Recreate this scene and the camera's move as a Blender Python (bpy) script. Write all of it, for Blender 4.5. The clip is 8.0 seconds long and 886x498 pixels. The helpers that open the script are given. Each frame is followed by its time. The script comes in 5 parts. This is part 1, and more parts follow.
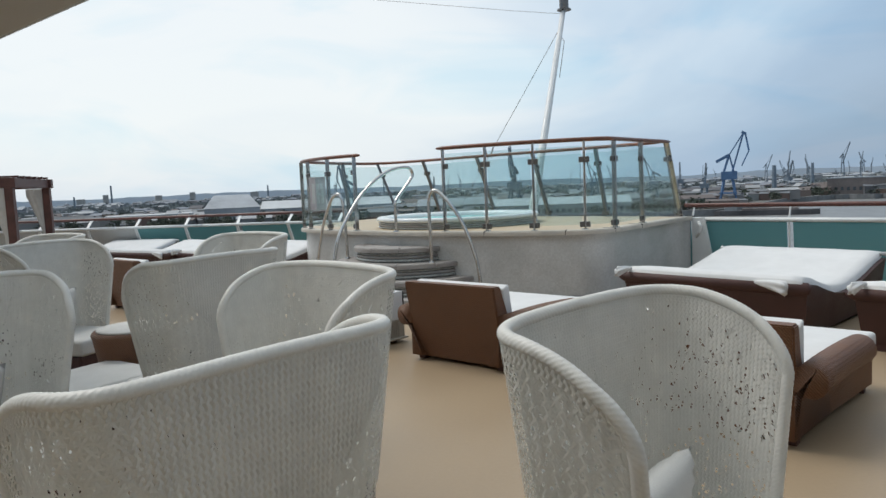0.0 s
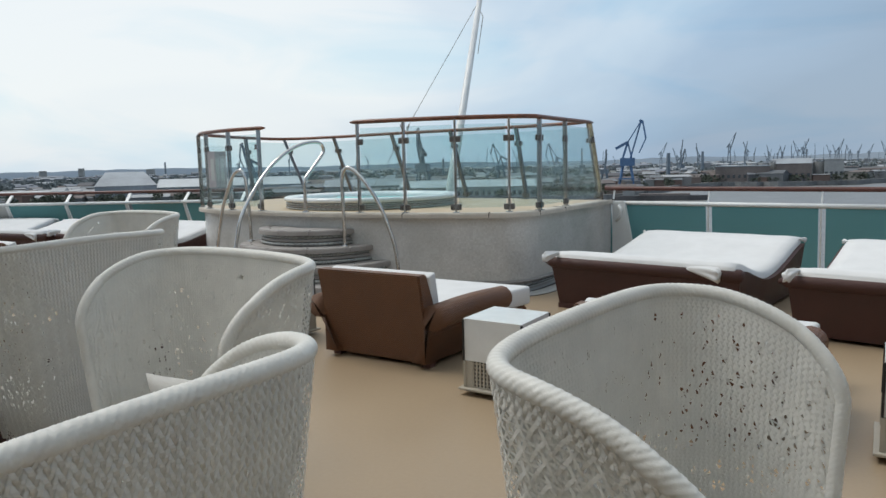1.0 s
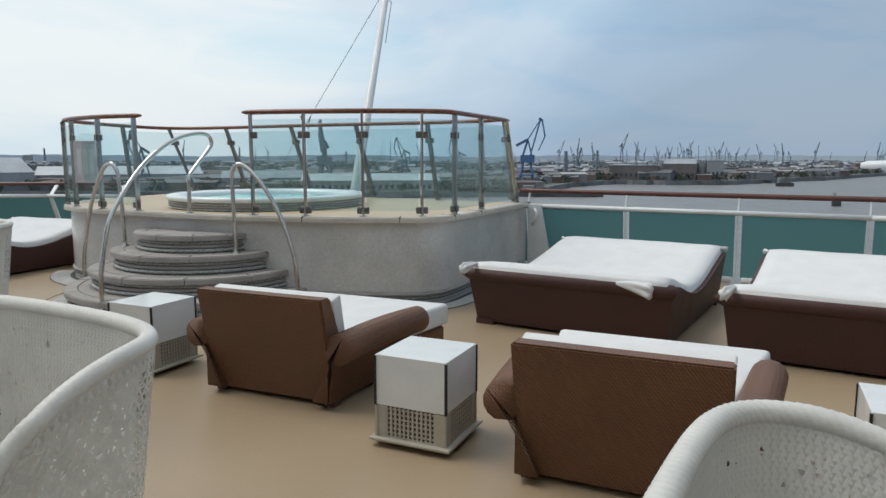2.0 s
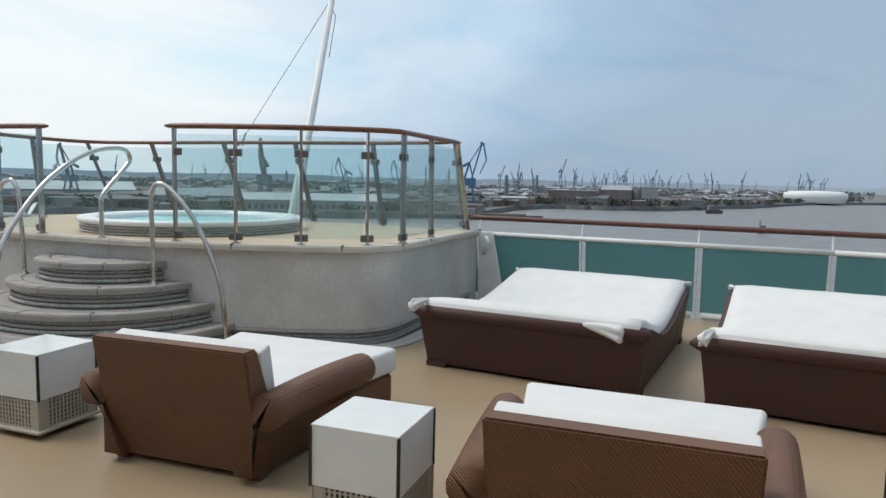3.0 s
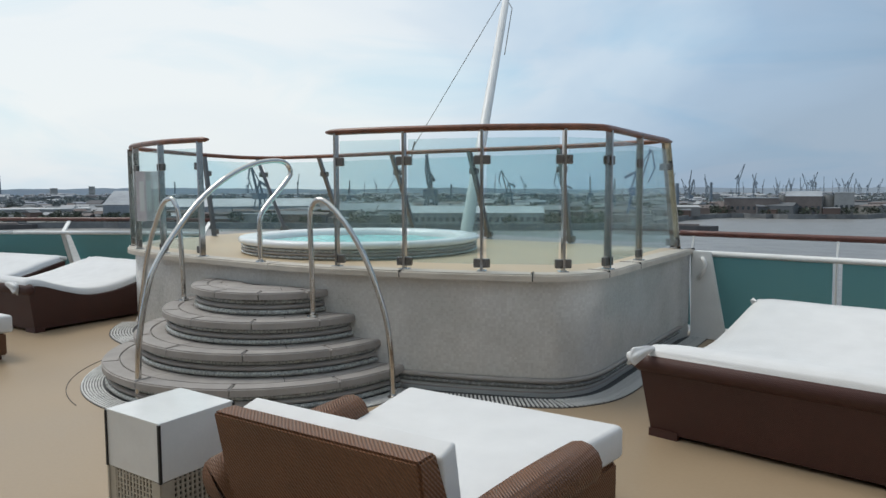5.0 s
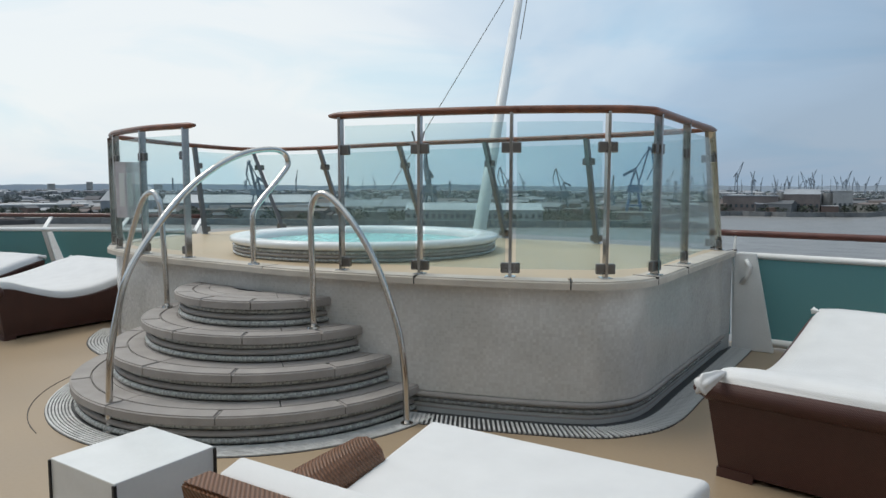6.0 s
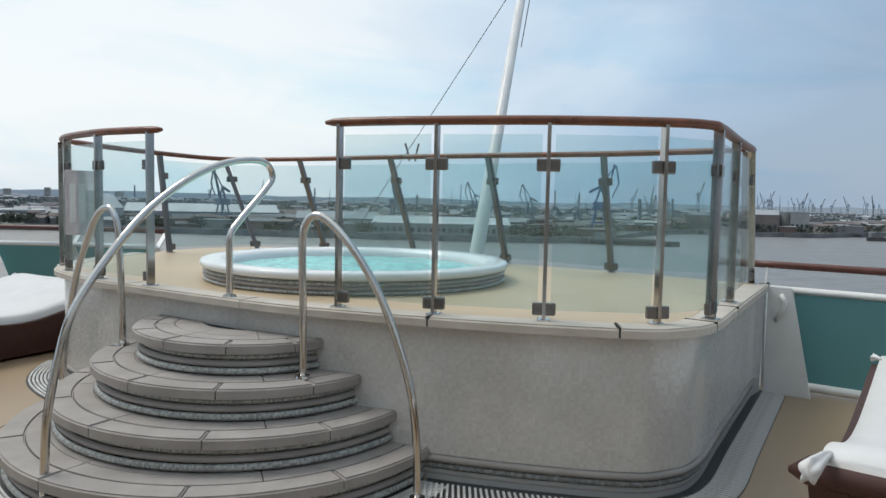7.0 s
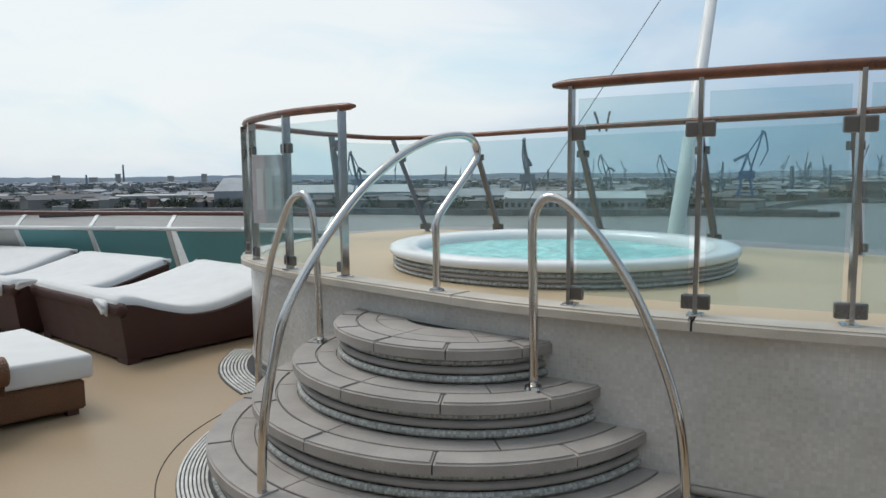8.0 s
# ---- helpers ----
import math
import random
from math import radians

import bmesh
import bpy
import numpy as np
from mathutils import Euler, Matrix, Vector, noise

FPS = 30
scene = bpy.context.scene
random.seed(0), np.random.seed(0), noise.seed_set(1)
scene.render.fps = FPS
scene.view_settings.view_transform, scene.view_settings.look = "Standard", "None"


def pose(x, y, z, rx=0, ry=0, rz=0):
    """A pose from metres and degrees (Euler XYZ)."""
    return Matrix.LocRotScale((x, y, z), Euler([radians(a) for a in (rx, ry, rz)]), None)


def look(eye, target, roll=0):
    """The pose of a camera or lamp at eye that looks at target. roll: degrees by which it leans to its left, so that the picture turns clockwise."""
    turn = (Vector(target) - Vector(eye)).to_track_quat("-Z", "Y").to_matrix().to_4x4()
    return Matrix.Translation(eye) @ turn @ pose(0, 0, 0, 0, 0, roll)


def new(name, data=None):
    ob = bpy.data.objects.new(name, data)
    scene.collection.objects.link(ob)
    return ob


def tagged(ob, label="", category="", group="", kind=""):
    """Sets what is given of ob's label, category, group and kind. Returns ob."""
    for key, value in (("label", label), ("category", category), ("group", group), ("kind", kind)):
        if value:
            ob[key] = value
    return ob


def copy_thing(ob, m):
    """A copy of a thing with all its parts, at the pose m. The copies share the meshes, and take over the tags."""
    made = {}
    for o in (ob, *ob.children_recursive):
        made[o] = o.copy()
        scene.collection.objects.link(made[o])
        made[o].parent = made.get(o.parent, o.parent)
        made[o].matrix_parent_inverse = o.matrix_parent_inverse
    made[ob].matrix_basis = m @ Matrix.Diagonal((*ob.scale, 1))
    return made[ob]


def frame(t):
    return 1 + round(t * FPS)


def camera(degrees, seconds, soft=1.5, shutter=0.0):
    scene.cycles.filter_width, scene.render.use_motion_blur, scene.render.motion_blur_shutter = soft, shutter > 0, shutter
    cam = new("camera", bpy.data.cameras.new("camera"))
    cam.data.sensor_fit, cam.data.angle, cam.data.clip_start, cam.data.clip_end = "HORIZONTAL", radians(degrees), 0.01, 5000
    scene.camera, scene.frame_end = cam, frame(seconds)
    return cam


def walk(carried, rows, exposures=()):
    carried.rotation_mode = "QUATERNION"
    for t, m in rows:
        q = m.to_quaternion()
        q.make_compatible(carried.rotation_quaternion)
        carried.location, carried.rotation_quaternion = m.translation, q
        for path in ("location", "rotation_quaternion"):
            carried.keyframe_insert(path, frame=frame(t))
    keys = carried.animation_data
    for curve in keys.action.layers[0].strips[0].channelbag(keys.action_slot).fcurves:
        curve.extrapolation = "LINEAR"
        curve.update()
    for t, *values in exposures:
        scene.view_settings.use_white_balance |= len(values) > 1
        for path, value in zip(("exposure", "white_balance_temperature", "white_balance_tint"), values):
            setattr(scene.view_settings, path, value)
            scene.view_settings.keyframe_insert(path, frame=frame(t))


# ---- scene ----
cam = camera(65.8, 8.0)
PATH = [
    (0, (0.361, 1.231, 1.51), (0.26, 3.22, 1.326), -2.4),
    (0.5, (0.266, 1.511, 1.508), (0.165, 3.497, 1.302), -2.1),
    (1, (0.249, 1.817, 1.47), (0.415, 3.795, 1.225), -1.3),
    (1.5, (0.267, 2.191, 1.519), (0.524, 4.155, 1.242), -0.9),
    (2, (0.286, 2.562, 1.526), (0.731, 4.494, 1.26), -0.0),
    (2.2, (0.309, 2.673, 1.514), (0.878, 4.571, 1.24), 0.2),
    (3.3, (0.393, 3.374, 1.562), (1.002, 5.272, 1.402), 1.2),
    (3.5, (0.41, 3.485, 1.567), (0.946, 5.408, 1.438), 1.3),
    (4, (0.456, 3.812, 1.553), (0.637, 5.803, 1.486), 1.3),
    (4.5, (0.439, 4.097, 1.525), (0.499, 6.088, 1.35), 0.7),
    (5, (0.392, 4.5, 1.529), (0.541, 6.487, 1.357), -0.1),
    (5.2, (0.377, 4.654, 1.52), (0.504, 6.643, 1.346), -0.4),
    (6.3, (0.256, 5.43, 1.502), (0.454, 7.411, 1.311), 0.9),
    (6.5, (0.229, 5.574, 1.532), (0.522, 7.541, 1.324), 1.4),
    (7, (0.059, 6.009, 1.551), (0.311, 7.988, 1.41), 1.3),
    (7.5, (-0.184, 6.335, 1.51), (-0.141, 8.329, 1.359), 1.2),
    (8, (-0.443, 6.65, 1.557), (-0.571, 8.634, 1.344), -0.5),
]
walk(cam, [(t, look(eye, target, roll)) for t, eye, target, roll in PATH],
     [(0.0, 0.0), (2.0, -0.04), (3.3, 0.08), (4.0, 0.03), (4.6, -0.05), (6.3, -0.03), (7.0, 0.04), (8.0, -0.03)])


# ---------------------------------------------------------------- light
SUN_AZ, SUN_EL = -62.0, 58.0            # degrees from +y towards +x, and above the horizon
sun_dir = Vector((math.sin(radians(SUN_AZ)) * math.cos(radians(SUN_EL)), math.cos(radians(SUN_AZ)) * math.cos(radians(SUN_EL)), math.sin(radians(SUN_EL))))
sun = new("sun", bpy.data.lights.new("sun", "SUN"))
sun.data.energy, sun.data.angle, sun.data.color = 1.6, radians(28), (1.0, 0.96, 0.9)
sun.matrix_world = look(sun_dir * 50, (0, 0, 0))

world = bpy.data.worlds.new("hazy_sky")
scene.world = world
world.use_nodes = True
wn, wl = world.node_tree.nodes, world.node_tree.links
wn.clear()


def wnode(kind, **values):
    n = wn.new(kind)
    for k, v in values.items():
        n.inputs[k].default_value = v
    return n


w_out, w_bg = wn.new("ShaderNodeOutputWorld"), wnode("ShaderNodeBackground", Strength=1.0)
w_sky = wn.new("ShaderNodeTexSky")
w_sky.sky_type, w_sky.sun_disc = "NISHITA", False
w_sky.sun_elevation, w_sky.sun_rotation = radians(SUN_EL), radians(SUN_AZ)
w_sky.air_density, w_sky.dust_density = 1.3, 2.0
w_dim = wn.new("ShaderNodeMix")
w_dim.data_type, w_dim.blend_type = "RGBA", "MULTIPLY"
w_dim.inputs[0].default_value = 1.0
w_dim.inputs[7].default_value = (0.10, 0.10, 0.10, 1)
wl.new(w_sky.outputs[0], w_dim.inputs[6])
w_tex = wn.new("ShaderNodeTexCoord")
w_map = wn.new("ShaderNodeMapping")
w_map.inputs["Scale"].default_value = (1.0, 1.0, 3.2)
wl.new(w_tex.outputs["Generated"], w_map.inputs[0])
w_noise = wnode("ShaderNodeTexNoise", Scale=1.7, Detail=5.0, Roughness=0.48, Distortion=0.6)
wl.new(w_map.outputs[0], w_noise.inputs["Vector"])
# the veil of cloud is brightest round the sun and greyer away from it
w_dot = wn.new("ShaderNodeVectorMath")
w_dot.operation = "DOT_PRODUCT"
glow_dir = Vector((math.sin(radians(-30)) * 0.9, math.cos(radians(-30)) * 0.9, 0.43)).normalized()
w_dot.inputs[1].default_value = glow_dir
wl.new(w_tex.outputs["Generated"], w_dot.inputs[0])
w_ramp = wn.new("ShaderNodeValToRGB")
r = w_ramp.color_ramp
r.elements[0].position, r.elements[0].color = 0.0, (0.36, 0.46, 0.58, 1)
r.elements[1].position, r.elements[1].color = 1.0, (0.93, 0.98, 1.0, 1)
for pos, col in ((0.45, (0.36, 0.475, 0.62, 1)), (0.62, (0.43, 0.57, 0.74, 1)), (0.76, (0.60, 0.74, 0.88, 1)), (0.88, (0.86, 0.93, 0.98, 1))):
    e = r.elements.new(pos)
    e.color = col
w_add = wn.new("ShaderNodeMath")
w_add.operation = "MULTIPLY_ADD"
w_add.inputs[1].default_value = 0.62
wl.new(w_noise.outputs["Fac"], w_add.inputs[0])
w_sub = wn.new("ShaderNodeMath")
w_sub.operation = "SUBTRACT"
w_sub.inputs[1].default_value = 0.30
wl.new(w_dot.outputs["Value"], w_sub.inputs[0])
w_sep = wn.new("ShaderNodeSeparateXYZ")
wl.new(w_tex.outputs["Generated"], w_sep.inputs[0])
# cloud is also bright overhead and over the land behind
w_lift = w_sub
for axis, low, gain in (("Z", 0.45, 1.3), ("Y", 0.05, -0.75)):
    over = wn.new("ShaderNodeMath")
    over.operation = "SUBTRACT" if axis == "Z" else "MINIMUM"
    over.inputs[1].default_value = low
    wl.new(w_sep.outputs[axis], over.inputs[0])
    floor_ = wn.new("ShaderNodeMath")
    floor_.operation = "MAXIMUM" if axis == "Z" else "SUBTRACT"
    floor_.inputs[1].default_value = 0.0 if axis == "Z" else low
    wl.new(over.outputs[0], floor_.inputs[0])
    madd = wn.new("ShaderNodeMath")
    madd.operation = "MULTIPLY_ADD"
    madd.inputs[1].default_value = gain
    wl.new(floor_.outputs[0], madd.inputs[0])
    wl.new(w_lift.outputs[0], madd.inputs[2])
    w_lift = madd
wl.new(w_lift.outputs[0], w_add.inputs[2])
wl.new(w_add.outputs[0], w_ramp.inputs[0])
w_mix = wn.new("ShaderNodeMix")
w_mix.data_type = "RGBA"
w_mix.inputs[0].default_value = 0.88
wl.new(w_dim.outputs[2], w_mix.inputs[6])
wl.new(w_ramp.outputs[0], w_mix.inputs[7])
# thin places in the cloud, where the blue shows
w_noise2 = wnode("ShaderNodeTexNoise", Scale=3.1, Detail=5.0, Roughness=0.5, Distortion=0.8)
wl.new(w_map.outputs[0], w_noise2.inputs["Vector"])
w_thin = wn.new("ShaderNodeMapRange")
w_thin.inputs["From Min"].default_value, w_thin.inputs["From Max"].default_value = 0.50, 0.72
w_thin.inputs["To Max"].default_value = 0.75
wl.new(w_noise2.outputs["Fac"], w_thin.inputs["Value"])
w_blue = wn.new("ShaderNodeMix")
w_blue.data_type, w_blue.blend_type = "RGBA", "MULTIPLY"
w_blue.inputs[7].default_value = (0.74, 0.90, 0.98, 1)
wl.new(w_thin.outputs[0], w_blue.inputs[0])
wl.new(w_mix.outputs[2], w_blue.inputs[6])
wl.new(w_blue.outputs[2], w_bg.inputs["Color"])
wl.new(w_bg.outputs[0], w_out.inputs[0])


# ---------------------------------------------------------------- materials
def mat(name, colour, rough=0.5, metal=0.0, var=0.12, scale=3.0, fine=60.0, bump=0.05, spec=0.5, tint=None):
    """A surface with stains at one scale and grain at a finer one."""
    m = bpy.data.materials.new(name)
    m.use_nodes = True
    n, l = m.node_tree.nodes, m.node_tree.links
    b = n["Principled BSDF"]
    b.inputs["Roughness"].default_value, b.inputs["Metallic"].default_value = rough, metal
    b.inputs["Specular IOR Level"].default_value = spec
    tc = n.new("ShaderNodeTexCoord")
    big, small = n.new("ShaderNodeTexNoise"), n.new("ShaderNodeTexNoise")
    big.inputs["Scale"].default_value, big.inputs["Detail"].default_value = scale, 5.0
    small.inputs["Scale"].default_value, small.inputs["Detail"].default_value = fine, 3.0
    for t in (big, small):
        l.new(tc.outputs["Object"], t.inputs["Vector"])
    add = n.new("ShaderNodeMath")
    add.operation = "MULTIPLY_ADD"
    add.inputs[1].default_value = 0.35
    l.new(small.outputs["Fac"], add.inputs[0])
    l.new(big.outputs["Fac"], add.inputs[2])
    ramp = n.new("ShaderNodeValToRGB")
    dark = tint or tuple(c * (1 - 2 * var) for c in colour)
    ramp.color_ramp.elements[0].position, ramp.color_ramp.elements[0].color = 0.35, (*dark, 1)
    ramp.color_ramp.elements[1].position, ramp.color_ramp.elements[1].color = 0.95, (*[min(1, c * (1 + 0.7 * var)) for c in colour], 1)
    l.new(add.outputs[0], ramp.inputs[0])
    l.new(ramp.outputs[0], b.inputs["Base Color"])
    rr = n.new("ShaderNodeMath")
    rr.operation = "MULTIPLY_ADD"
    rr.inputs[1].default_value, rr.inputs[2].default_value = 0.25, max(0.02, rough - 0.13)
    l.new(big.outputs["Fac"], rr.inputs[0])
    l.new(rr.outputs[0], b.inputs["Roughness"])
    if bump:
        bp = n.new("ShaderNodeBump")
        bp.inputs["Strength"].default_value, bp.inputs["Distance"].default_value = min(1, bump * 4), 0.004
        l.new(small.outputs["Fac"], bp.inputs["Height"])
        l.new(bp.outputs[0], b.inputs["Normal"])
    return m


def woven(name, colour, sx=70.0, sz=45.0, strength=0.8, dark=0.45):
    """Close wicker weave: two crossed waves give the strands' relief and the dark gaps between."""
    m = mat(name, colour, rough=0.5, var=0.12, scale=4, fine=90)
    n, l = m.node_tree.nodes, m.node_tree.links
    b = n["Principled BSDF"]
    tc = n.new("ShaderNodeTexCoord")
    waves = []
    for direction, s in (("DIAGONAL", sx), ("Z", sz)):
        w = n.new("ShaderNodeTexWave")
        w.wave_type, w.bands_direction = "BANDS", direction
        w.inputs["Scale"].default_value = s / 6.0
        w.inputs["Distortion"].default_value = 0.15
        l.new(tc.outputs["Object"], w.inputs["Vector"])
        waves.append(w)
    mul = n.new("ShaderNodeMath")
    mul.operation = "MULTIPLY"
    l.new(waves[0].outputs["Fac"], mul.inputs[0])
    soft = n.new("ShaderNodeMapRange")
    soft.inputs[3].default_value, soft.inputs[4].default_value = 0.45, 1.0
    l.new(waves[1].outputs["Fac"], soft.inputs[0])
    l.new(soft.outputs[0], mul.inputs[1])
    bp = n.new("ShaderNodeBump")
    bp.inputs["Strength"].default_value, bp.inputs["Distance"].default_value = strength, 0.006
    l.new(mul.outputs[0], bp.inputs["Height"])
    l.new(bp.outputs[0], b.inputs["Normal"])
    src = b.inputs["Base Color"].links[0].from_socket
    mx = n.new("ShaderNodeMix")
    mx.data_type, mx.blend_type = "RGBA", "MULTIPLY"
    rmp = n.new("ShaderNodeValToRGB")
    rmp.color_ramp.elements[0].color = (dark, dark, dark, 1)
    rmp.color_ramp.elements[1].position = 0.35
    l.new(mul.outputs[0], rmp.inputs[0])
    mx.inputs[0].default_value = 1.0
    l.new(src, mx.inputs[6])
    l.new(rmp.outputs[0], mx.inputs[7])
    l.new(mx.outputs[2], b.inputs["Base Color"])
    return m


def glass(name, colour, rough=0.0, clear=0.9, milk=(0.5, 0.66, 0.64)):
    """Thin pane: mostly see-through with its tint, and a mirror-like gloss."""
    m = bpy.data.materials.new(name)
    m.use_nodes = True
    n, l = m.node_tree.nodes, m.node_tree.links
    n.clear()
    out, tr, gl, mx, lw, fr = (n.new("ShaderNode" + k) for k in ("OutputMaterial", "BsdfTransparent", "BsdfGlossy", "MixShader", "LayerWeight", "Math"))
    tr.inputs["Color"].default_value = (*colour, 1)
    gl.inputs["Roughness"].default_value = rough
    lw.inputs["Blend"].default_value = 0.5
    power = n.new("ShaderNodeMath")
    power.operation = "POWER"
    power.inputs[1].default_value = 4.0
    l.new(lw.outputs["Facing"], power.inputs[0])
    fr.operation = "MULTIPLY_ADD"
    fr.inputs[1].default_value, fr.inputs[2].default_value = 0.55, 0.025
    l.new(power.outputs[0], fr.inputs[0])
    l.new(fr.outputs[0], mx.inputs[0])
    l.new(tr.outputs[0], mx.inputs[1])
    l.new(gl.outputs[0], mx.inputs[2])
    if clear < 1:
        df, m2 = n.new("ShaderNodeBsdfDiffuse"), n.new("ShaderNodeMixShader")
        df.inputs["Color"].default_value = (*milk, 1)
        m2.inputs[0].default_value = clear
        l.new(df.outputs[0], m2.inputs[1])
        l.new(mx.outputs[0], m2.inputs[2])
        l.new(m2.outputs[0], out.inputs[0])
    else:
        l.new(mx.outputs[0], out.inputs[0])
    return m


M_DECK = mat("deck_coating", (0.358, 0.268, 0.174), rough=0.42, var=0.06, scale=0.8, fine=45, bump=0.03)
M_DECKTOP = mat("platform_coating", (0.52, 0.41, 0.27), rough=0.5, var=0.07, scale=1.5, fine=60, bump=0.03)
M_STONE = mat("tread_stone", (0.352, 0.326, 0.305), rough=0.75, var=0.14, scale=5, fine=110, bump=0.08)
M_LIP = mat("coping_stone", (0.55, 0.50, 0.43), rough=0.6, var=0.10, scale=5, fine=110, bump=0.06)
M_STEEL = mat("polished_steel", (0.62, 0.60, 0.57), rough=0.16, metal=1.0, var=0.06, scale=8, bump=0.0)
M_DARKSTEEL = mat("clamp_steel", (0.20, 0.19, 0.18), rough=0.3, metal=0.9, var=0.1, bump=0.0)
M_SATIN = mat("satin_steel", (0.43, 0.42, 0.41), rough=0.2, metal=1.0, var=0.1, scale=8, bump=0.0)
M_POST = mat("brushed_dark_steel", (0.19, 0.19, 0.19), rough=0.34, metal=1.0, var=0.12, scale=8, bump=0.0)
M_WOOD = mat("varnished_rail", (0.19, 0.068, 0.034), rough=0.32, var=0.3, scale=9, fine=70, bump=0.04)
M_RAIL = mat("dark_red_rail", (0.125, 0.045, 0.034), rough=0.38, var=0.2, scale=9, fine=70, bump=0.03)
M_WHITE = mat("white_paint", (0.74, 0.75, 0.74), rough=0.4, var=0.06, scale=4, fine=50, bump=0.02)
M_GREYPAINT = mat("grey_paint", (0.45, 0.46, 0.45), rough=0.5, var=0.1, scale=2)
M_CLOTH = mat("white_towelling", (0.70, 0.70, 0.695), rough=0.95, var=0.04, scale=5, fine=240, bump=0.12, spec=0.1)
M_PILLOW = mat("ivory_cushion", (0.66, 0.65, 0.62), rough=0.95, var=0.05, scale=7, fine=240, bump=0.1, spec=0.1)
M_BROWN = woven("brown_wicker", (0.190, 0.084, 0.039), 215.0, 110.0, 0.8, 0.62)
M_BROWN2 = woven("red_brown_wicker", (0.068, 0.0225, 0.0165), 330.0, 168.0, 0.4, 0.65)
M_STRAND = mat("white_wicker_strand", (0.82, 0.81, 0.765), rough=0.42, var=0.07, scale=14, fine=120, bump=0.05)
sn, sl = M_STRAND.node_tree.nodes, M_STRAND.node_tree.links
s_tr, s_mix = sn.new("ShaderNodeBsdfTranslucent"), sn.new("ShaderNodeMixShader")
s_tr.inputs["Color"].default_value = (0.88, 0.87, 0.83, 1)
s_mix.inputs[0].default_value = 0.22          # thin pale strands let light through
sl.new(sn["Principled BSDF"].outputs[0], s_mix.inputs[1])
sl.new(s_tr.outputs[0], s_mix.inputs[2])
sl.new(s_mix.outputs[0], sn["Material Output"].inputs[0])
M_LAMINATE = mat("white_laminate", (0.72, 0.73, 0.72), rough=0.16, var=0.04, scale=6, bump=0.0)
M_PLASTIC = mat("taupe_plastic", (0.42, 0.385, 0.32), rough=0.45, var=0.1, scale=6)
M_DARK = mat("shadow_gap_black", (0.02, 0.02, 0.02), rough=0.7, var=0.1)
M_JOINT = mat("black_joint_seal", (0.015, 0.015, 0.015), rough=0.6, var=0.1)
M_ACRYL = mat("white_acrylic", (0.80, 0.82, 0.82), rough=0.18, var=0.03, bump=0.0)
M_GRATE = mat("pale_grating", (0.62, 0.62, 0.60), rough=0.5, var=0.2, scale=12)
M_GRATEDARK = mat("drain_channel", (0.045, 0.047, 0.05), rough=0.5, var=0.3, scale=6)
M_TILEGREY = mat("slate_mosaic", (0.25, 0.255, 0.245), rough=0.25, var=0.35, scale=40, fine=90)
M_PAPER = mat("faded_notice", (0.66, 0.62, 0.64), rough=0.7, var=0.1, scale=12)
M_CURTAIN = mat("ivory_curtain", (0.62, 0.60, 0.55), rough=0.95, var=0.08, scale=10)
M_DARKWOOD = mat("dark_red_timber", (0.11, 0.045, 0.035), rough=0.5, var=0.25, scale=8)
M_SOFFIT = mat("beige_soffit", (0.42, 0.39, 0.34), rough=0.6, var=0.05, scale=1)
G_CLEAR = glass("clear_glass", (0.895, 0.957, 0.962), clear=0.955)
G_TEAL = glass("teal_glass", (0.42, 0.60, 0.62), clear=0.34, milk=(0.185, 0.40, 0.415))


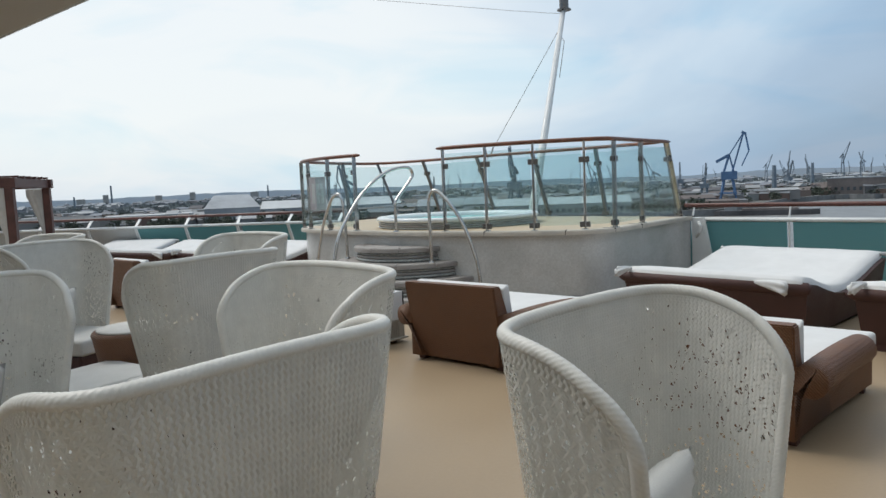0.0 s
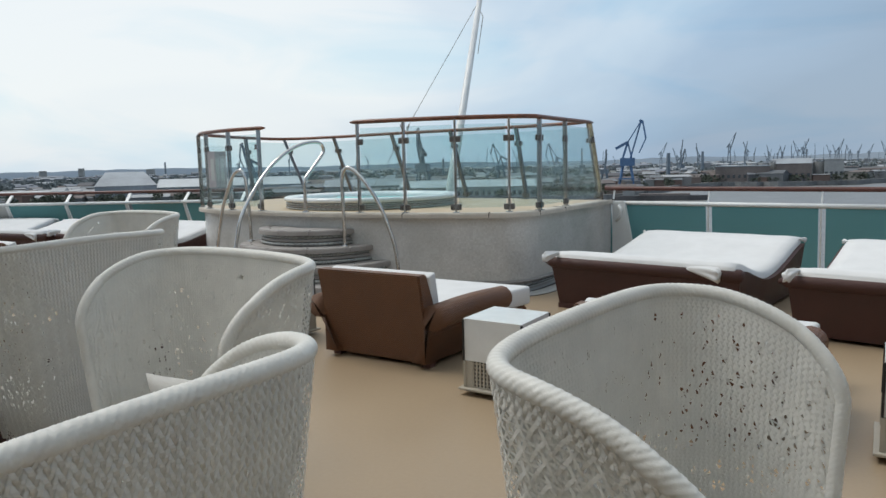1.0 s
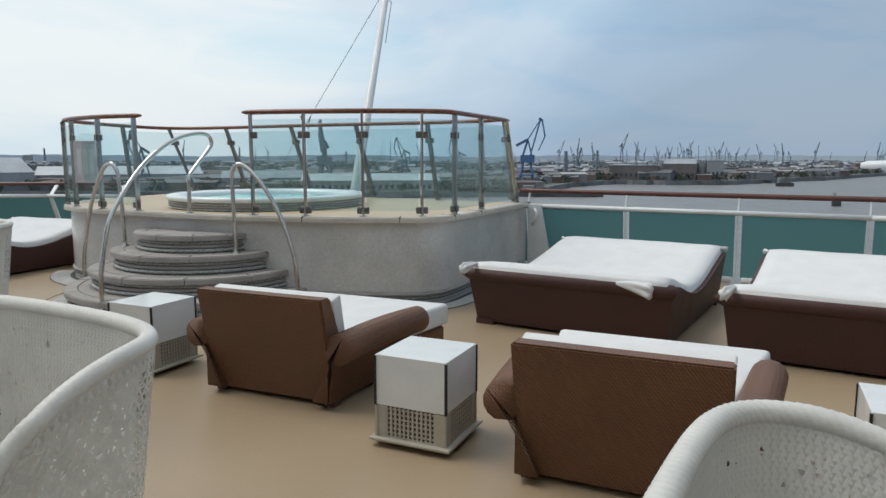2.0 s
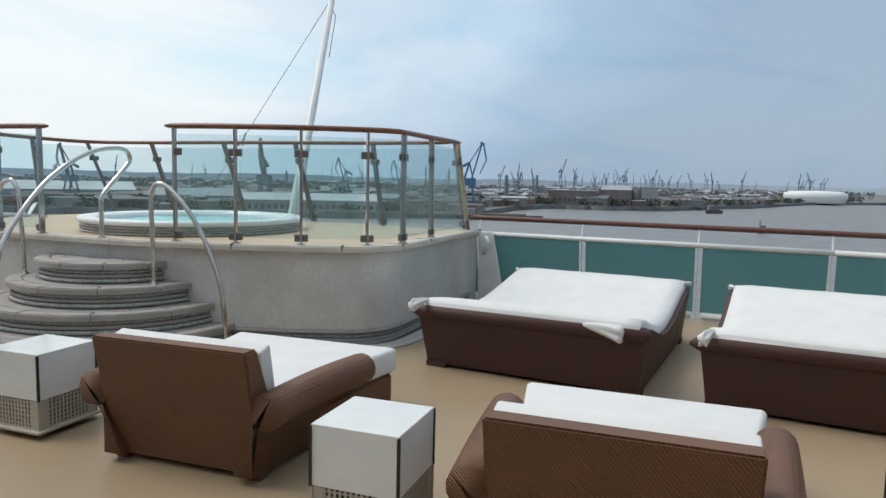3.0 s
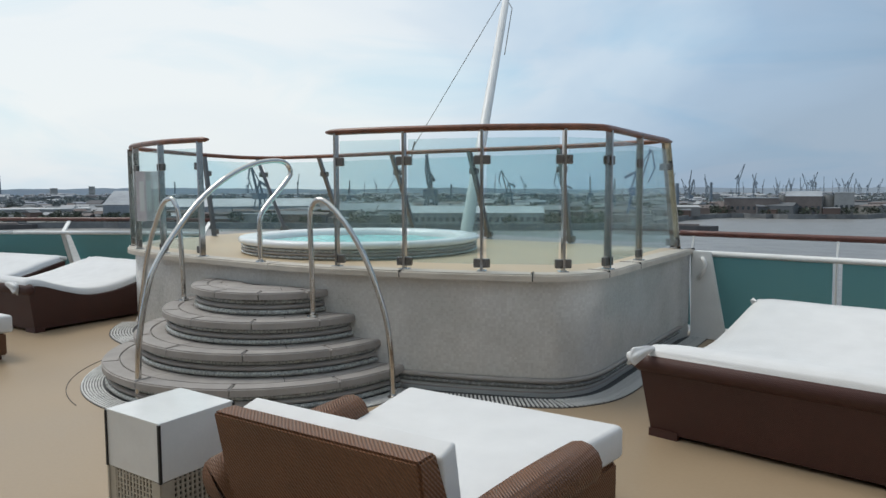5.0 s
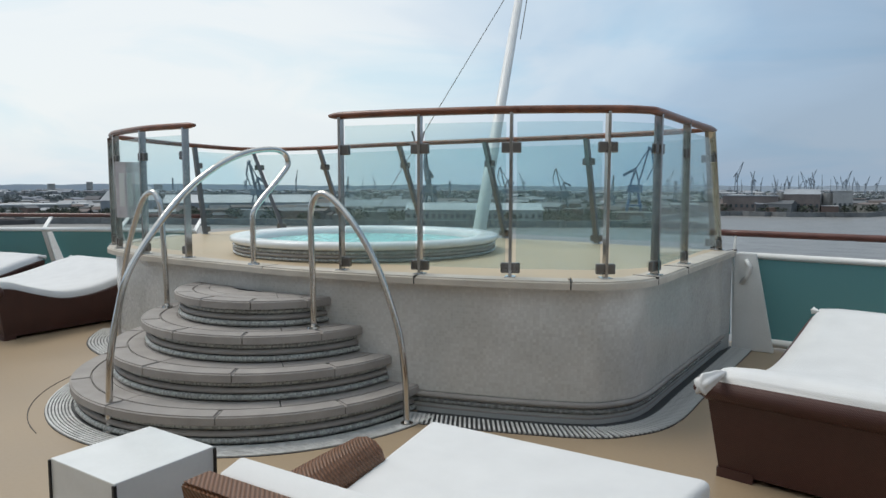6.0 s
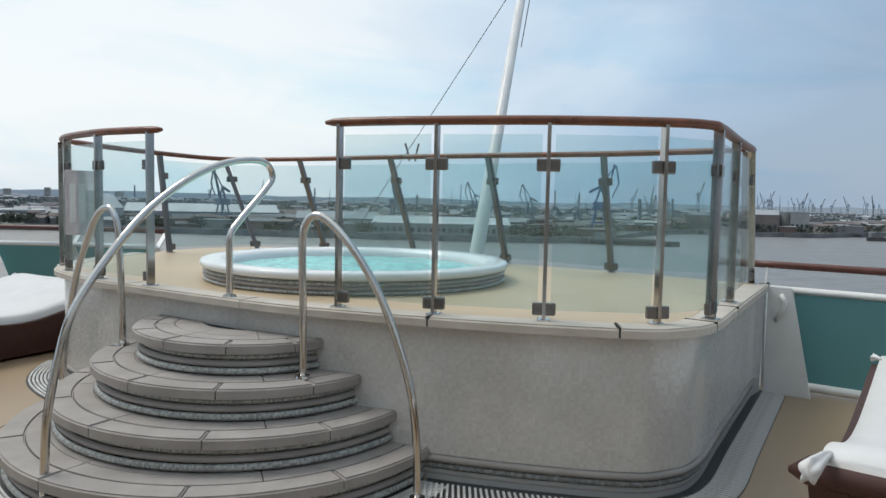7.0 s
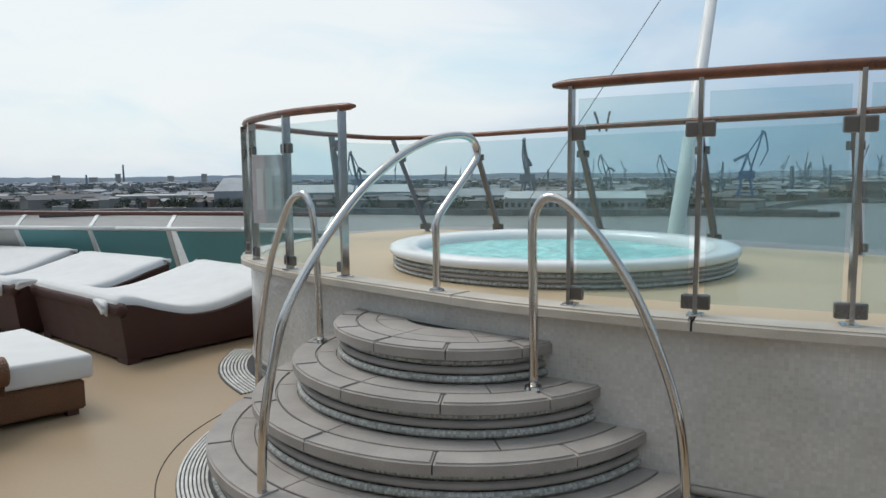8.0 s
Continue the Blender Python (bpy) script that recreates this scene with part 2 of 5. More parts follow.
def mosaic_material(name, low, high, grout, size, lean):
    """Mosaic: small square tiles that each catch the light differently."""
    m = bpy.data.materials.new(name)
    m.use_nodes = True
    n, l = m.node_tree.nodes, m.node_tree.links
    b = n["Principled BSDF"]
    uv = n.new("ShaderNodeTexCoord")
    sc = n.new("ShaderNodeVectorMath")
    sc.operation = "SCALE"
    sc.inputs["Scale"].default_value = 1 / size
    l.new(uv.outputs["UV"], sc.inputs[0])
    fl, fr = n.new("ShaderNodeVectorMath"), n.new("ShaderNodeVectorMath")
    fl.operation, fr.operation = "FLOOR", "FRACTION"
    l.new(sc.outputs[0], fl.inputs[0])
    l.new(sc.outputs[0], fr.inputs[0])
    wn_ = n.new("ShaderNodeTexWhiteNoise")
    wn_.noise_dimensions = "2D"
    l.new(fl.outputs[0], wn_.inputs["Vector"])
    ramp = n.new("ShaderNodeValToRGB")
    ramp.color_ramp.elements[0].color, ramp.color_ramp.elements[1].color = (*low, 1), (*high, 1)
    l.new(wn_.outputs["Value"], ramp.inputs[0])
    ns = n.new("ShaderNodeTexNoise")
    ns.inputs["Scale"].default_value, ns.inputs["Detail"].default_value = 2.5, 4.0
    tc = n.new("ShaderNodeTexCoord")
    l.new(tc.outputs["Object"], ns.inputs["Vector"])
    rm2 = n.new("ShaderNodeValToRGB")
    rm2.color_ramp.elements[0].position, rm2.color_ramp.elements[0].color = 0.3, (0.78, 0.78, 0.76, 1)
    rm2.color_ramp.elements[1].position = 0.7
    l.new(ns.outputs["Fac"], rm2.inputs[0])
    mx = n.new("ShaderNodeMix")
    mx.data_type, mx.blend_type = "RGBA", "MULTIPLY"
    mx.inputs[0].default_value = 1
    l.new(ramp.outputs[0], mx.inputs[6])
    l.new(rm2.outputs[0], mx.inputs[7])
    # grout
    sep = n.new("ShaderNodeSeparateXYZ")
    l.new(fr.outputs[0], sep.inputs[0])
    mins = []
    for ax in (0, 1):
        gt = n.new("ShaderNodeMath")
        gt.operation = "GREATER_THAN"
        gt.inputs[1].default_value = 0.10
        l.new(sep.outputs[ax], gt.inputs[0])
        mins.append(gt)
    mul = n.new("ShaderNodeMath")
    mul.operation = "MULTIPLY"
    l.new(mins[0].outputs[0], mul.inputs[0])
    l.new(mins[1].outputs[0], mul.inputs[1])
    g = n.new("ShaderNodeMix")
    g.data_type = "RGBA"
    g.inputs[6].default_value = (*grout, 1)
    l.new(mul.outputs[0], g.inputs[0])
    l.new(mx.outputs[2], g.inputs[7])
    l.new(g.outputs[2], b.inputs["Base Color"])
    # each tile leans a little its own way
    geo = n.new("ShaderNodeNewGeometry")
    off = n.new("ShaderNodeVectorMath")
    off.operation = "SUBTRACT"
    off.inputs[1].default_value = (0.5, 0.5, 0.5)
    l.new(wn_.outputs["Color"], off.inputs[0])
    s2 = n.new("ShaderNodeVectorMath")
    s2.operation = "SCALE"
    s2.inputs["Scale"].default_value = lean
    l.new(off.outputs[0], s2.inputs[0])
    ad = n.new("ShaderNodeVectorMath")
    ad.operation = "ADD"
    l.new(geo.outputs["Normal"], ad.inputs[0])
    l.new(s2.outputs[0], ad.inputs[1])
    nm = n.new("ShaderNodeVectorMath")
    nm.operation = "NORMALIZE"
    l.new(ad.outputs[0], nm.inputs[0])
    l.new(nm.outputs[0], b.inputs["Normal"])
    b.inputs["Roughness"].default_value = 0.16
    return m


def water_material(name, colour, rough, scale, strength):
    m = bpy.data.materials.new(name)
    m.use_nodes = True
    n, l = m.node_tree.nodes, m.node_tree.links
    b = n["Principled BSDF"]
    tc = n.new("ShaderNodeTexCoord")
    ns = n.new("ShaderNodeTexNoise")
    ns.inputs["Scale"].default_value, ns.inputs["Detail"].default_value, ns.inputs["Roughness"].default_value = scale, 6.0, 0.6
    l.new(tc.outputs["Object"], ns.inputs["Vector"])
    rp = n.new("ShaderNodeValToRGB")
    rp.color_ramp.elements[0].position, rp.color_ramp.elements[0].color = 0.3, (*[c * 0.75 for c in colour], 1)
    rp.color_ramp.elements[1].position, rp.color_ramp.elements[1].color = 0.75, (*[min(1, c * 1.3) for c in colour], 1)
    l.new(ns.outputs["Fac"], rp.inputs[0])
    l.new(rp.outputs[0], b.inputs["Base Color"])
    bp = n.new("ShaderNodeBump")
    bp.inputs["Strength"].default_value = strength
    bp.inputs["Distance"].default_value = 0.3 / scale
    l.new(ns.outputs["Fac"], bp.inputs["Height"])
    l.new(bp.outputs[0], b.inputs["Normal"])
    b.inputs["Roughness"].default_value = rough
    return m


M_MOSAIC = mosaic_material("pearl_mosaic", (0.575, 0.56, 0.535), (0.645, 0.635, 0.61), (0.54, 0.53, 0.51), 0.020, 0.12)
M_RIB = mosaic_material("slate_dot_mosaic", (0.27, 0.275, 0.265), (0.56, 0.57, 0.54), (0.24, 0.245, 0.235), 0.012, 0.15)
M_RIVER = water_material("grey_river_water", (0.20, 0.195, 0.185), 0.4, 0.08, 0.4)
M_POOL = water_material("bubbling_pool_water", (0.30, 0.68, 0.66), 0.12, 9.0, 0.8)


# ---------------------------------------------------------------- builders
def finish(name, bm, material, smooth=False):
    me = bpy.data.meshes.new(name)
    bmesh.ops.recalc_face_normals(bm, faces=bm.faces)
    bm.to_mesh(me)
    bm.free()
    me.materials.append(material)
    if smooth:
        me.polygons.foreach_set("use_smooth", [True] * len(me.polygons))
    return me


def part(name, bm, material, parent=None, label="", smooth=False):
    ob = new(name, finish(name, bm, material, smooth))
    if parent:
        ob.parent = parent
    return tagged(ob, label=label)


def thing(name, x, y, z, rz, label, category, group=""):
    ob = new(name)
    ob.matrix_basis = pose(x, y, z, 0, 0, rz)
    return tagged(ob, label, category, group)


def box(bm, x0, y0, z0, x1, y1, z1, bevel=0.0, seg=2):
    made = bmesh.ops.create_cube(bm, size=1.0, matrix=Matrix.Translation(((x0 + x1) / 2, (y0 + y1) / 2, (z0 + z1) / 2)) @ Matrix.Diagonal((x1 - x0, y1 - y0, z1 - z0, 1)))
    if bevel:
        edges = list({e for v in made["verts"] for e in v.link_edges})
        bmesh.ops.bevel(bm, geom=edges, offset=bevel, segments=seg, affect="EDGES", profile=0.5)
    return bm


def tube(bm, pts, radius, sides=10, closed=False, caps=True):
    """A round bar along points; radius may be a number or one for each point."""
    pts = [Vector(p) for p in pts]
    n = len(pts)
    up = Vector((0, 0, 1))
    rings = []
    last = None
    for i, p in enumerate(pts):
        if closed:
            d = (pts[(i + 1) % n] - pts[i - 1])
        else:
            d = pts[min(i + 1, n - 1)] - pts[max(i - 1, 0)]
        d.normalize()
        if last is None:
            ref = up if abs(d.z) < 0.9 else Vector((1, 0, 0))
            side = d.cross(ref).normalized()
        else:
            side = (last - d * last.dot(d)).normalized()
        last = side
        up2 = side.cross(d).normalized()
        rad = radius[i] if isinstance(radius, (list, tuple)) else radius
        rings.append([bm.verts.new(p + (side * math.cos(a) + up2 * math.sin(a)) * rad) for a in (2 * math.pi * k / sides for k in range(sides))])
    for i in range(n if closed else n - 1):
        a, b = rings[i], rings[(i + 1) % n]
        for k in range(sides):
            bm.faces.new((a[k], a[(k + 1) % sides], b[(k + 1) % sides], b[k]))
    if caps and not closed:
        bm.faces.new(rings[0])
        bm.faces.new(rings[-1])
    return bm


def prism(bm, outline, z0, z1, bevel=0.0):
    """An upright solid over a flat outline, with an eased top edge."""
    low = [bm.verts.new((x, y, z0)) for x, y in outline]
    top = [bm.verts.new((x, y, z1)) for x, y in outline]
    n = len(low)
    bm.faces.new(low)
    cap = bm.faces.new(top)
    for i in range(n):
        bm.faces.new((low[i], low[(i + 1) % n], top[(i + 1) % n], top[i]))
    if bevel:
        bmesh.ops.recalc_face_normals(bm, faces=bm.faces)
        bmesh.ops.bevel(bm, geom=list(cap.edges), offset=bevel, segments=3, affect="EDGES")
    return bm


def smooth_line(pts, per=8, closed=False):
    """Points on a smooth curve through pts."""
    pts = [Vector(p) for p in pts]
    n, out = len(pts), []
    for i in range(n if closed else n - 1):
        p0 = pts[(i - 1) % n] if closed or i > 0 else pts[0] * 2 - pts[1]
        p1, p2 = pts[i], pts[(i + 1) % n]
        p3 = pts[(i + 2) % n] if closed or i + 2 < n else pts[-1] * 2 - pts[-2]
        for k in range(per):
            t = k / per
            out.append(0.5 * (2 * p1 + (p2 - p0) * t + (2 * p0 - 5 * p1 + 4 * p2 - p3) * t * t + (3 * p1 - p0 - 3 * p2 + p3) * t ** 3))
    if not closed:
        out.append(pts[-1])
    return out


def offset_line(pts, d, closed=True):
    """A flat line moved sideways by d (to its left)."""
    out, n = [], len(pts)
    for i in range(n):
        a = pts[(i - 1) % n] if closed or i else pts[i]
        b = pts[(i + 1) % n] if closed or i < n - 1 else pts[i]
        t = Vector((b[0] - a[0], b[1] - a[1]))
        t.normalize()
        out.append((pts[i][0] - t.y * d, pts[i][1] + t.x * d))
    return out


def walk_line(pts, step):
    """Places at even steps along a line, with the heading there."""
    out, left = [], 0.0
    for a, b in zip(pts, pts[1:]):
        a, b = Vector(a[:2]), Vector(b[:2])
        length = (b - a).length
        s = left
        while s < length:
            out.append((a + (b - a) * (s / length), math.atan2(b.y - a.y, b.x - a.x)))
            s += step
        left = s - length
    return out


def ribbon_wall(bm, pts, z0, z1, uv=False):
    """An upright sheet over a line, with metres as its uv."""
    layer = bm.loops.layers.uv.verify() if uv else None
    s, rows = 0.0, []
    for i, p in enumerate(pts):
        if i:
            s += (Vector(p[:2]) - Vector(pts[i - 1][:2])).length
        rows.append((bm.verts.new((p[0], p[1], z0)), bm.verts.new((p[0], p[1], z1)), s))
    for a, b in zip(rows, rows[1:]):
        f = bm.faces.new((a[0], b[0], b[1], a[1]))
        if uv:
            for loop, (u, v) in zip(f.loops, ((a[2], z0), (b[2], z0), (b[2], z1), (a[2], z1))):
                loop[layer].uv = (u, v)
    return bm


def slab(bm, pts, thick, z0, z1):
    """A pane with thickness over a line, edges included; z0 and z1 may differ from tops leaning by a third value."""
    a = offset_line(pts, thick / 2, closed=False)
    b = offset_line(pts, -thick / 2, closed=False)
    ring = a + b[::-1]
    return prism(bm, ring, z0, z1)


def structure(name, bm, material, label, category=""):
    return tagged(part(name, bm, material), label, category or name, kind="structure")

# ---------------------------------------------------------------- deck and water
DECK_EDGE = [(14.0, 1.6), (10.0, 5.3), (6.5, 8.9), (3.72, 11.5), (1.5, 13.35), (-0.7, 14.95), (-2.2, 15.6), (-3.6, 15.95), (-5.5, 16.25), (-7.6, 16.6), (-10.0, 16.9), (-16.0, 16.9)]
bm = bmesh.new()
prism(bm, DECK_EDGE + [(-16.0, -9.0), (14.0, -9.0)], -0.35, 0.0)
structure("floor", bm, M_DECK, "tan coated ship deck, smooth and slightly worn", "deck floor")
bm = bmesh.new()
bmesh.ops.create_grid(bm, x_segments=2, y_segments=2, size=4500, matrix=Matrix.Translation((0, 1000, -25)))
structure("water", bm, M_RIVER, "calm grey river water reaching the far banks", "water")
bm = bmesh.new()
prism(bm, offset_line(DECK_EDGE + [(-16.0, -9.0), (14.0, -9.0)], -0.03), -26.0, -0.36)
structure("hull", bm, M_WHITE, "white painted ship side below the deck", "ship hull")

# unseen superstructure added behind for shade, and the soffit that hangs over the first steps of the way
bm = bmesh.new()
box(bm, -16, -1.8, 0, 14, -1.5, 2.7)
structure("wall_south", bm, M_WHITE, "plain white wall assumed behind the start, unseen", "wall")
# assumed upper block, there to cut the sky light from behind
bm = bmesh.new()
box(bm, -16, -9.0, 3.004, 14, -0.6, 8.5)
structure("shade_wall_upper", bm, M_WHITE, "unseen white block over the soffit, added to shade the near deck", "wall")
# the left-hand wedge is real; the strip over y < 0.6 is added for shade
SOFFIT = [(-7.5, 9.37), (-4.6, 7.27), (-2.93, 6.06), (-1.85, 5.28), (-1.78, 5.08), (-2.4, 4.7), (-4.2, 4.2), (-5.2, 2.6), (-4.6, 1.2), (-3.0, 0.6), (14.0, 0.6), (14.0, -9.0), (-7.5, -9.0)]
bm = bmesh.new()
prism(bm, SOFFIT, 2.7, 3.0)
structure("ceiling", bm, M_SOFFIT, "beige painted soffit of the deck above", "ceiling")
bm = bmesh.new()
tube(bm, [(x, y, 2.735) for x, y in SOFFIT[:11]], 0.04, 8)
structure("trim", bm, M_GREYPAINT, "grey edge trim along the soffit", "trim")

# ---------------------------------------------------------------- ship's side barrier
def barrier(name, line, lean, pitch, solid_from=None):
    """Teal panes between white stays, a white top bar, and a varnished rail held on short white posts above it."""
    ob = tagged(new(name), "ship's side barrier of teal glass with white bars and a varnished rail", "railing", "ship's side barriers", "structure")
    d = -lean
    pts = [Vector((*p, 0)) for p in line]
    inward = offset_line(line, d, closed=False)
    top = [Vector((*p, 0.87)) for p in inward]
    bm = bmesh.new()
    for a, b in zip(top, top[1:]):
        tube(bm, [a, b], 0.03, 8)
    part("top_bar", bm, M_WHITE, ob, "white painted top bar", True)
    bm = bmesh.new()
    tube(bm, [Vector((*p, 1.07)) for p in offset_line(line, d * 0.4, closed=False)], 0.032, 10)
    part("handrail", bm, M_RAIL, ob, "varnished dark red wooden handrail", True)
    n = 0
    for p, h in walk_line(line, pitch):
        t = Vector((math.cos(h), math.sin(h)))
        q = Vector((p.x - t.y * d, p.y + t.x * d))
        m = Vector((p.x - t.y * d * 0.4, p.y + t.x * d * 0.4))
        bm = bmesh.new()
        wide = 0.009 if lean > -0.2 else 0.030
        for lo, hi, z0, z1 in ((p, q, 0.0, 0.87), (q, m, 0.87, 1.06)):
            vs = [bm.verts.new((v.x + t.x * wide * sa - t.y * sb * 0.014, v.y + t.y * wide * sa + t.x * sb * 0.014, z)) for v, z in ((lo, z0), (hi, z1)) for sa, sb in ((-1, -1), (1, -1), (1, 1), (-1, 1))]
            for quad in ((0, 1, 2, 3), (4, 5, 6, 7), (0, 1, 5, 4), (1, 2, 6, 5), (2, 3, 7, 6), (3, 0, 4, 7)):
                bm.faces.new([vs[i] for i in quad])
        bmesh.ops.recalc_face_normals(bm, faces=bm.faces)
        part("stay", bm, M_WHITE, ob, "white stay")
        e = p + t * (pitch - 0.02)
        f = q + t * (pitch - 0.02)
        bm = bmesh.new()
        nrm = Vector((-t.y, t.x)) * 0.006
        vs = [bm.verts.new((v.x + s * nrm.x, v.y + s * nrm.y, z)) for s in (-1, 1) for v, z in ((p + t * 0.03, 0.09), (e - t * 0.03, 0.09), (f - t * 0.03, 0.84), (q + t * 0.03, 0.84))]
        for quad in ((0, 1, 2, 3), (4, 5, 6, 7), (0, 1, 5, 4), (1, 2, 6, 5), (2, 3, 7, 6), (3, 0, 4, 7)):
            bm.faces.new([vs[i] for i in quad])
        is_solid = solid_from is not None and p.x < solid_from
        pane = part("pane", bm, M_GREYPAINT if is_solid else G_TEAL, ob, "grey painted panel" if is_solid else "teal tinted glass pane")
        if not is_solid:
            pane.visible_shadow = False
        bm = bmesh.new()
        tube(bm, [(p.x - t.y * d * .05 + t.x * .05, p.y + t.x * d * .05 + t.y * .05, 0.055), (e.x - t.y * d * .05 - t.x * .05, e.y + t.x * d * .05 - t.y * .05, 0.055)], 0.04, 8)
        part("foot_rail", bm, M_WHITE, ob, "white foot tube along the deck edge", True)
        n += 1
    return ob


barrier("barrier_1", [(13.164, 2.336), (10.0, 5.25), (6.55, 8.8), (3.62, 11.45), (3.48, 11.58)], -0.10, 1.325)
barrier("barrier_2", [(-2.35, 15.45), (-3.6, 15.85), (-5.5, 16.12), (-7.6, 16.45), (-10.0, 16.75), (-15.8, 16.8)], -0.35, 1.22, solid_from=-7.0)

# ---------------------------------------------------------------- whirlpool platform
H = 0.92
FRONT = [(p.x, p.y) for p in smooth_line([(-2.30, 13.7, 0), (-2.50, 12.75, 0), (-2.38, 11.98, 0), (-1.86, 11.3, 0), (-1.53, 11.0, 0), (-0.92, 10.50, 0), (-0.29, 10.04, 0), (0.6, 9.60, 0), (1.40, 9.33, 0), (1.72, 9.33, 0), (2.0, 9.50, 0), (2.44, 10.04, 0), (3.5, 11.35, 0)], 6)]
BACK = [(2.4, 12.45), (0.4, 14.0), (-0.6, 14.75), (-1.2, 14.95), (-1.8, 14.65), (-2.12, 14.2)]
OUT = FRONT + BACK
platform = tagged(new("whirlpool_platform"), "raised round-fronted platform clad in pearl mosaic", "platform", "", "structure")
wall_line = offset_line(OUT, 0.05)
bm = bmesh.new()
ribbon_wall(bm, wall_line + wall_line[:1], 0.15, H - 0.03, uv=True)
part("clad_wall", bm, M_MOSAIC, platform, "pale pearl mosaic wall", True)
bm = bmesh.new()
prism(bm, offset_line(OUT, 0.055), 0.002, H - 0.045)
part("core", bm, M_GREYPAINT, platform)
bm = bmesh.new()
prism(bm, offset_line(OUT, 0.15), H - 0.04, H)
part("platform_floor", bm, M_DECKTOP, platform, "tan coated platform floor")


def band(pts0, pts1, z0, z1, lo, hi):
    """A stone between two parallel lines, from point lo to point hi."""
    b = bmesh.new()
    ring = pts0[lo:hi + 1] + pts1[lo:hi + 1][::-1]
    prism(b, ring, z0, z1, 0.008)
    return b


lip_o = offset_line(OUT, -0.025)
cut = [0, 12, 24, 33, 41, 48, 60, 66, 72]
for a, b in zip(cut, cut[1:]):
    inner = offset_line(OUT, 0.153)
    o, i = [Vector(p) for p in lip_o[a:b + 1]], [Vector(p) for p in inner[a:b + 1]]
    # a hair's gap at each joint
    o[-1] = o[-1].lerp(o[-2], 0.03)
    i[-1] = i[-1].lerp(i[-2], 0.03)
    bm = bmesh.new()
    prism(bm, [tuple(p) for p in o] + [tuple(p) for p in i[::-1]], H - 0.048, H + 0.004, 0.012)
    part("coping_stone", bm, M_LIP, platform)
    if lip_o[b][0] < 0.4:
        continue
    across = (Vector(inner[b]) - Vector(lip_o[b])).normalized()
    along = Vector((-across.y, across.x)) * 0.004
    p, q = Vector(lip_o[b]) - across * 0.001, Vector(inner[b])
    part("joint", prism(bmesh.new(), [tuple(p - along), tuple(p + along), tuple(q + along), tuple(q - along)], H - 0.047, H + 0.006), M_JOINT, platform, "black sealed joint")
base_line = offset_line(FRONT, 0.055, closed=False)
for k, (z, rad) in enumerate(((0.125, 0.020), (0.083, 0.021), (0.040, 0.022))):
    bm = bmesh.new()
    tube(bm, [(x, y, z) for x, y in offset_line(FRONT, 0.05 + 0.012 * k, closed=False)], rad, 8)
    part("base_rib", bm, M_STONE if k != 1 else M_TILEGREY, platform, "", True)

# stairs: rounded treads one on another
SM, SU, SN = Vector((-0.637, 10.50)), Vector((0.813, -0.582)), Vector((-0.582, -0.813))


def ring_point(a, b, ang):
    p = SM + SU * (a * math.sin(ang)) + SN * (b * math.cos(ang))
    return (p.x, p.y)


def arc(a, b, a0, a1, n):
    return [ring_point(a, b, a0 + (a1 - a0) * k / n) for k in range(n + 1)]


stairs = tagged(new("stairs"), "four rounded grey stone steps with ribbed mosaic risers", "stairs", "", "structure")
STEPS = [(1.37, 1.36), (1.175, 1.10), (0.96, 0.87), (0.72, 0.64)]
EDGE_A = radians(96)
for k, (a, b) in enumerate(STEPS):
    z1 = 0.184 * (k + 1)
    z0 = z1 - 0.184
    step = part("step", prism(bmesh.new(), arc(a - 0.075, b - 0.075, -EDGE_A, EDGE_A, 40), z0, z1 - 0.058), M_TILEGREY, stairs)
    for q, zz in enumerate((0.105, 0.066, 0.025)):
        bm = bmesh.new()
        aa, bb = a - 0.062 + 0.012 * q, b - 0.062 + 0.012 * q
        pts = arc(aa, bb, -EDGE_A, EDGE_A, 48)
        layer = bm.loops.layers.uv.verify()
        s, prev = 0.0, None
        for i, p in enumerate(pts):
            if i:
                s += (Vector(p) - Vector(pts[i - 1])).length
            cx = (Vector(p) - SM)
            cx = cx / max(cx.length, 0.01)
            row = [bm.verts.new((p[0] + cx.x * 0.02 * math.cos(w), p[1] + cx.y * 0.02 * math.cos(w), z0 + zz + 0.019 * math.sin(w))) for w in (-1.5, -0.75, 0, 0.75, 1.5)]
            if prev:
                for j in range(4):
                    f = bm.faces.new((prev[0][j], row[j], row[j + 1], prev[0][j + 1]))
                    for loop, uv in zip(f.loops, ((prev[1], j * 0.01), (s, j * 0.01), (s, j * 0.01 + 0.01), (prev[1], j * 0.01 + 0.01))):
                        loop[layer].uv = uv
            prev = (row, s)
        part("riser_rib", bm, M_RIB if q != 1 else M_STONE, step, "", True)
    # tread stones in two or three rings
    part("tread_bed", prism(bmesh.new(), arc(a - 0.02, b - 0.02, -EDGE_A, EDGE_A, 40), z1 - 0.058, z1 - 0.012), M_JOINT, step)
    rings = [(0.0, 0.135), (0.139, 0.245), (0.249, 0.42)]
    for ri, (r0, r1) in enumerate(rings):
        cuts = 6 if ri == 0 else 4
        if b - r1 < 0.1:
            continue
        for c in range(cuts):
            g = 0.0036 / a
            a0 = -EDGE_A + 2 * EDGE_A * c / cuts + g
            a1 = -EDGE_A + 2 * EDGE_A * (c + 1) / cuts - g
            ring = arc(a - r0, b - r0, a0, a1, 10) + arc(a - r1, b - r1, a0, a1, 10)[::-1]
            bm = bmesh.new()
            prism(bm, ring, z1 - 0.056 if ri == 0 else z1 - 0.03, z1, 0.01 if ri == 0 else 0.002)
            part("tread_stone", bm, M_STONE, step)

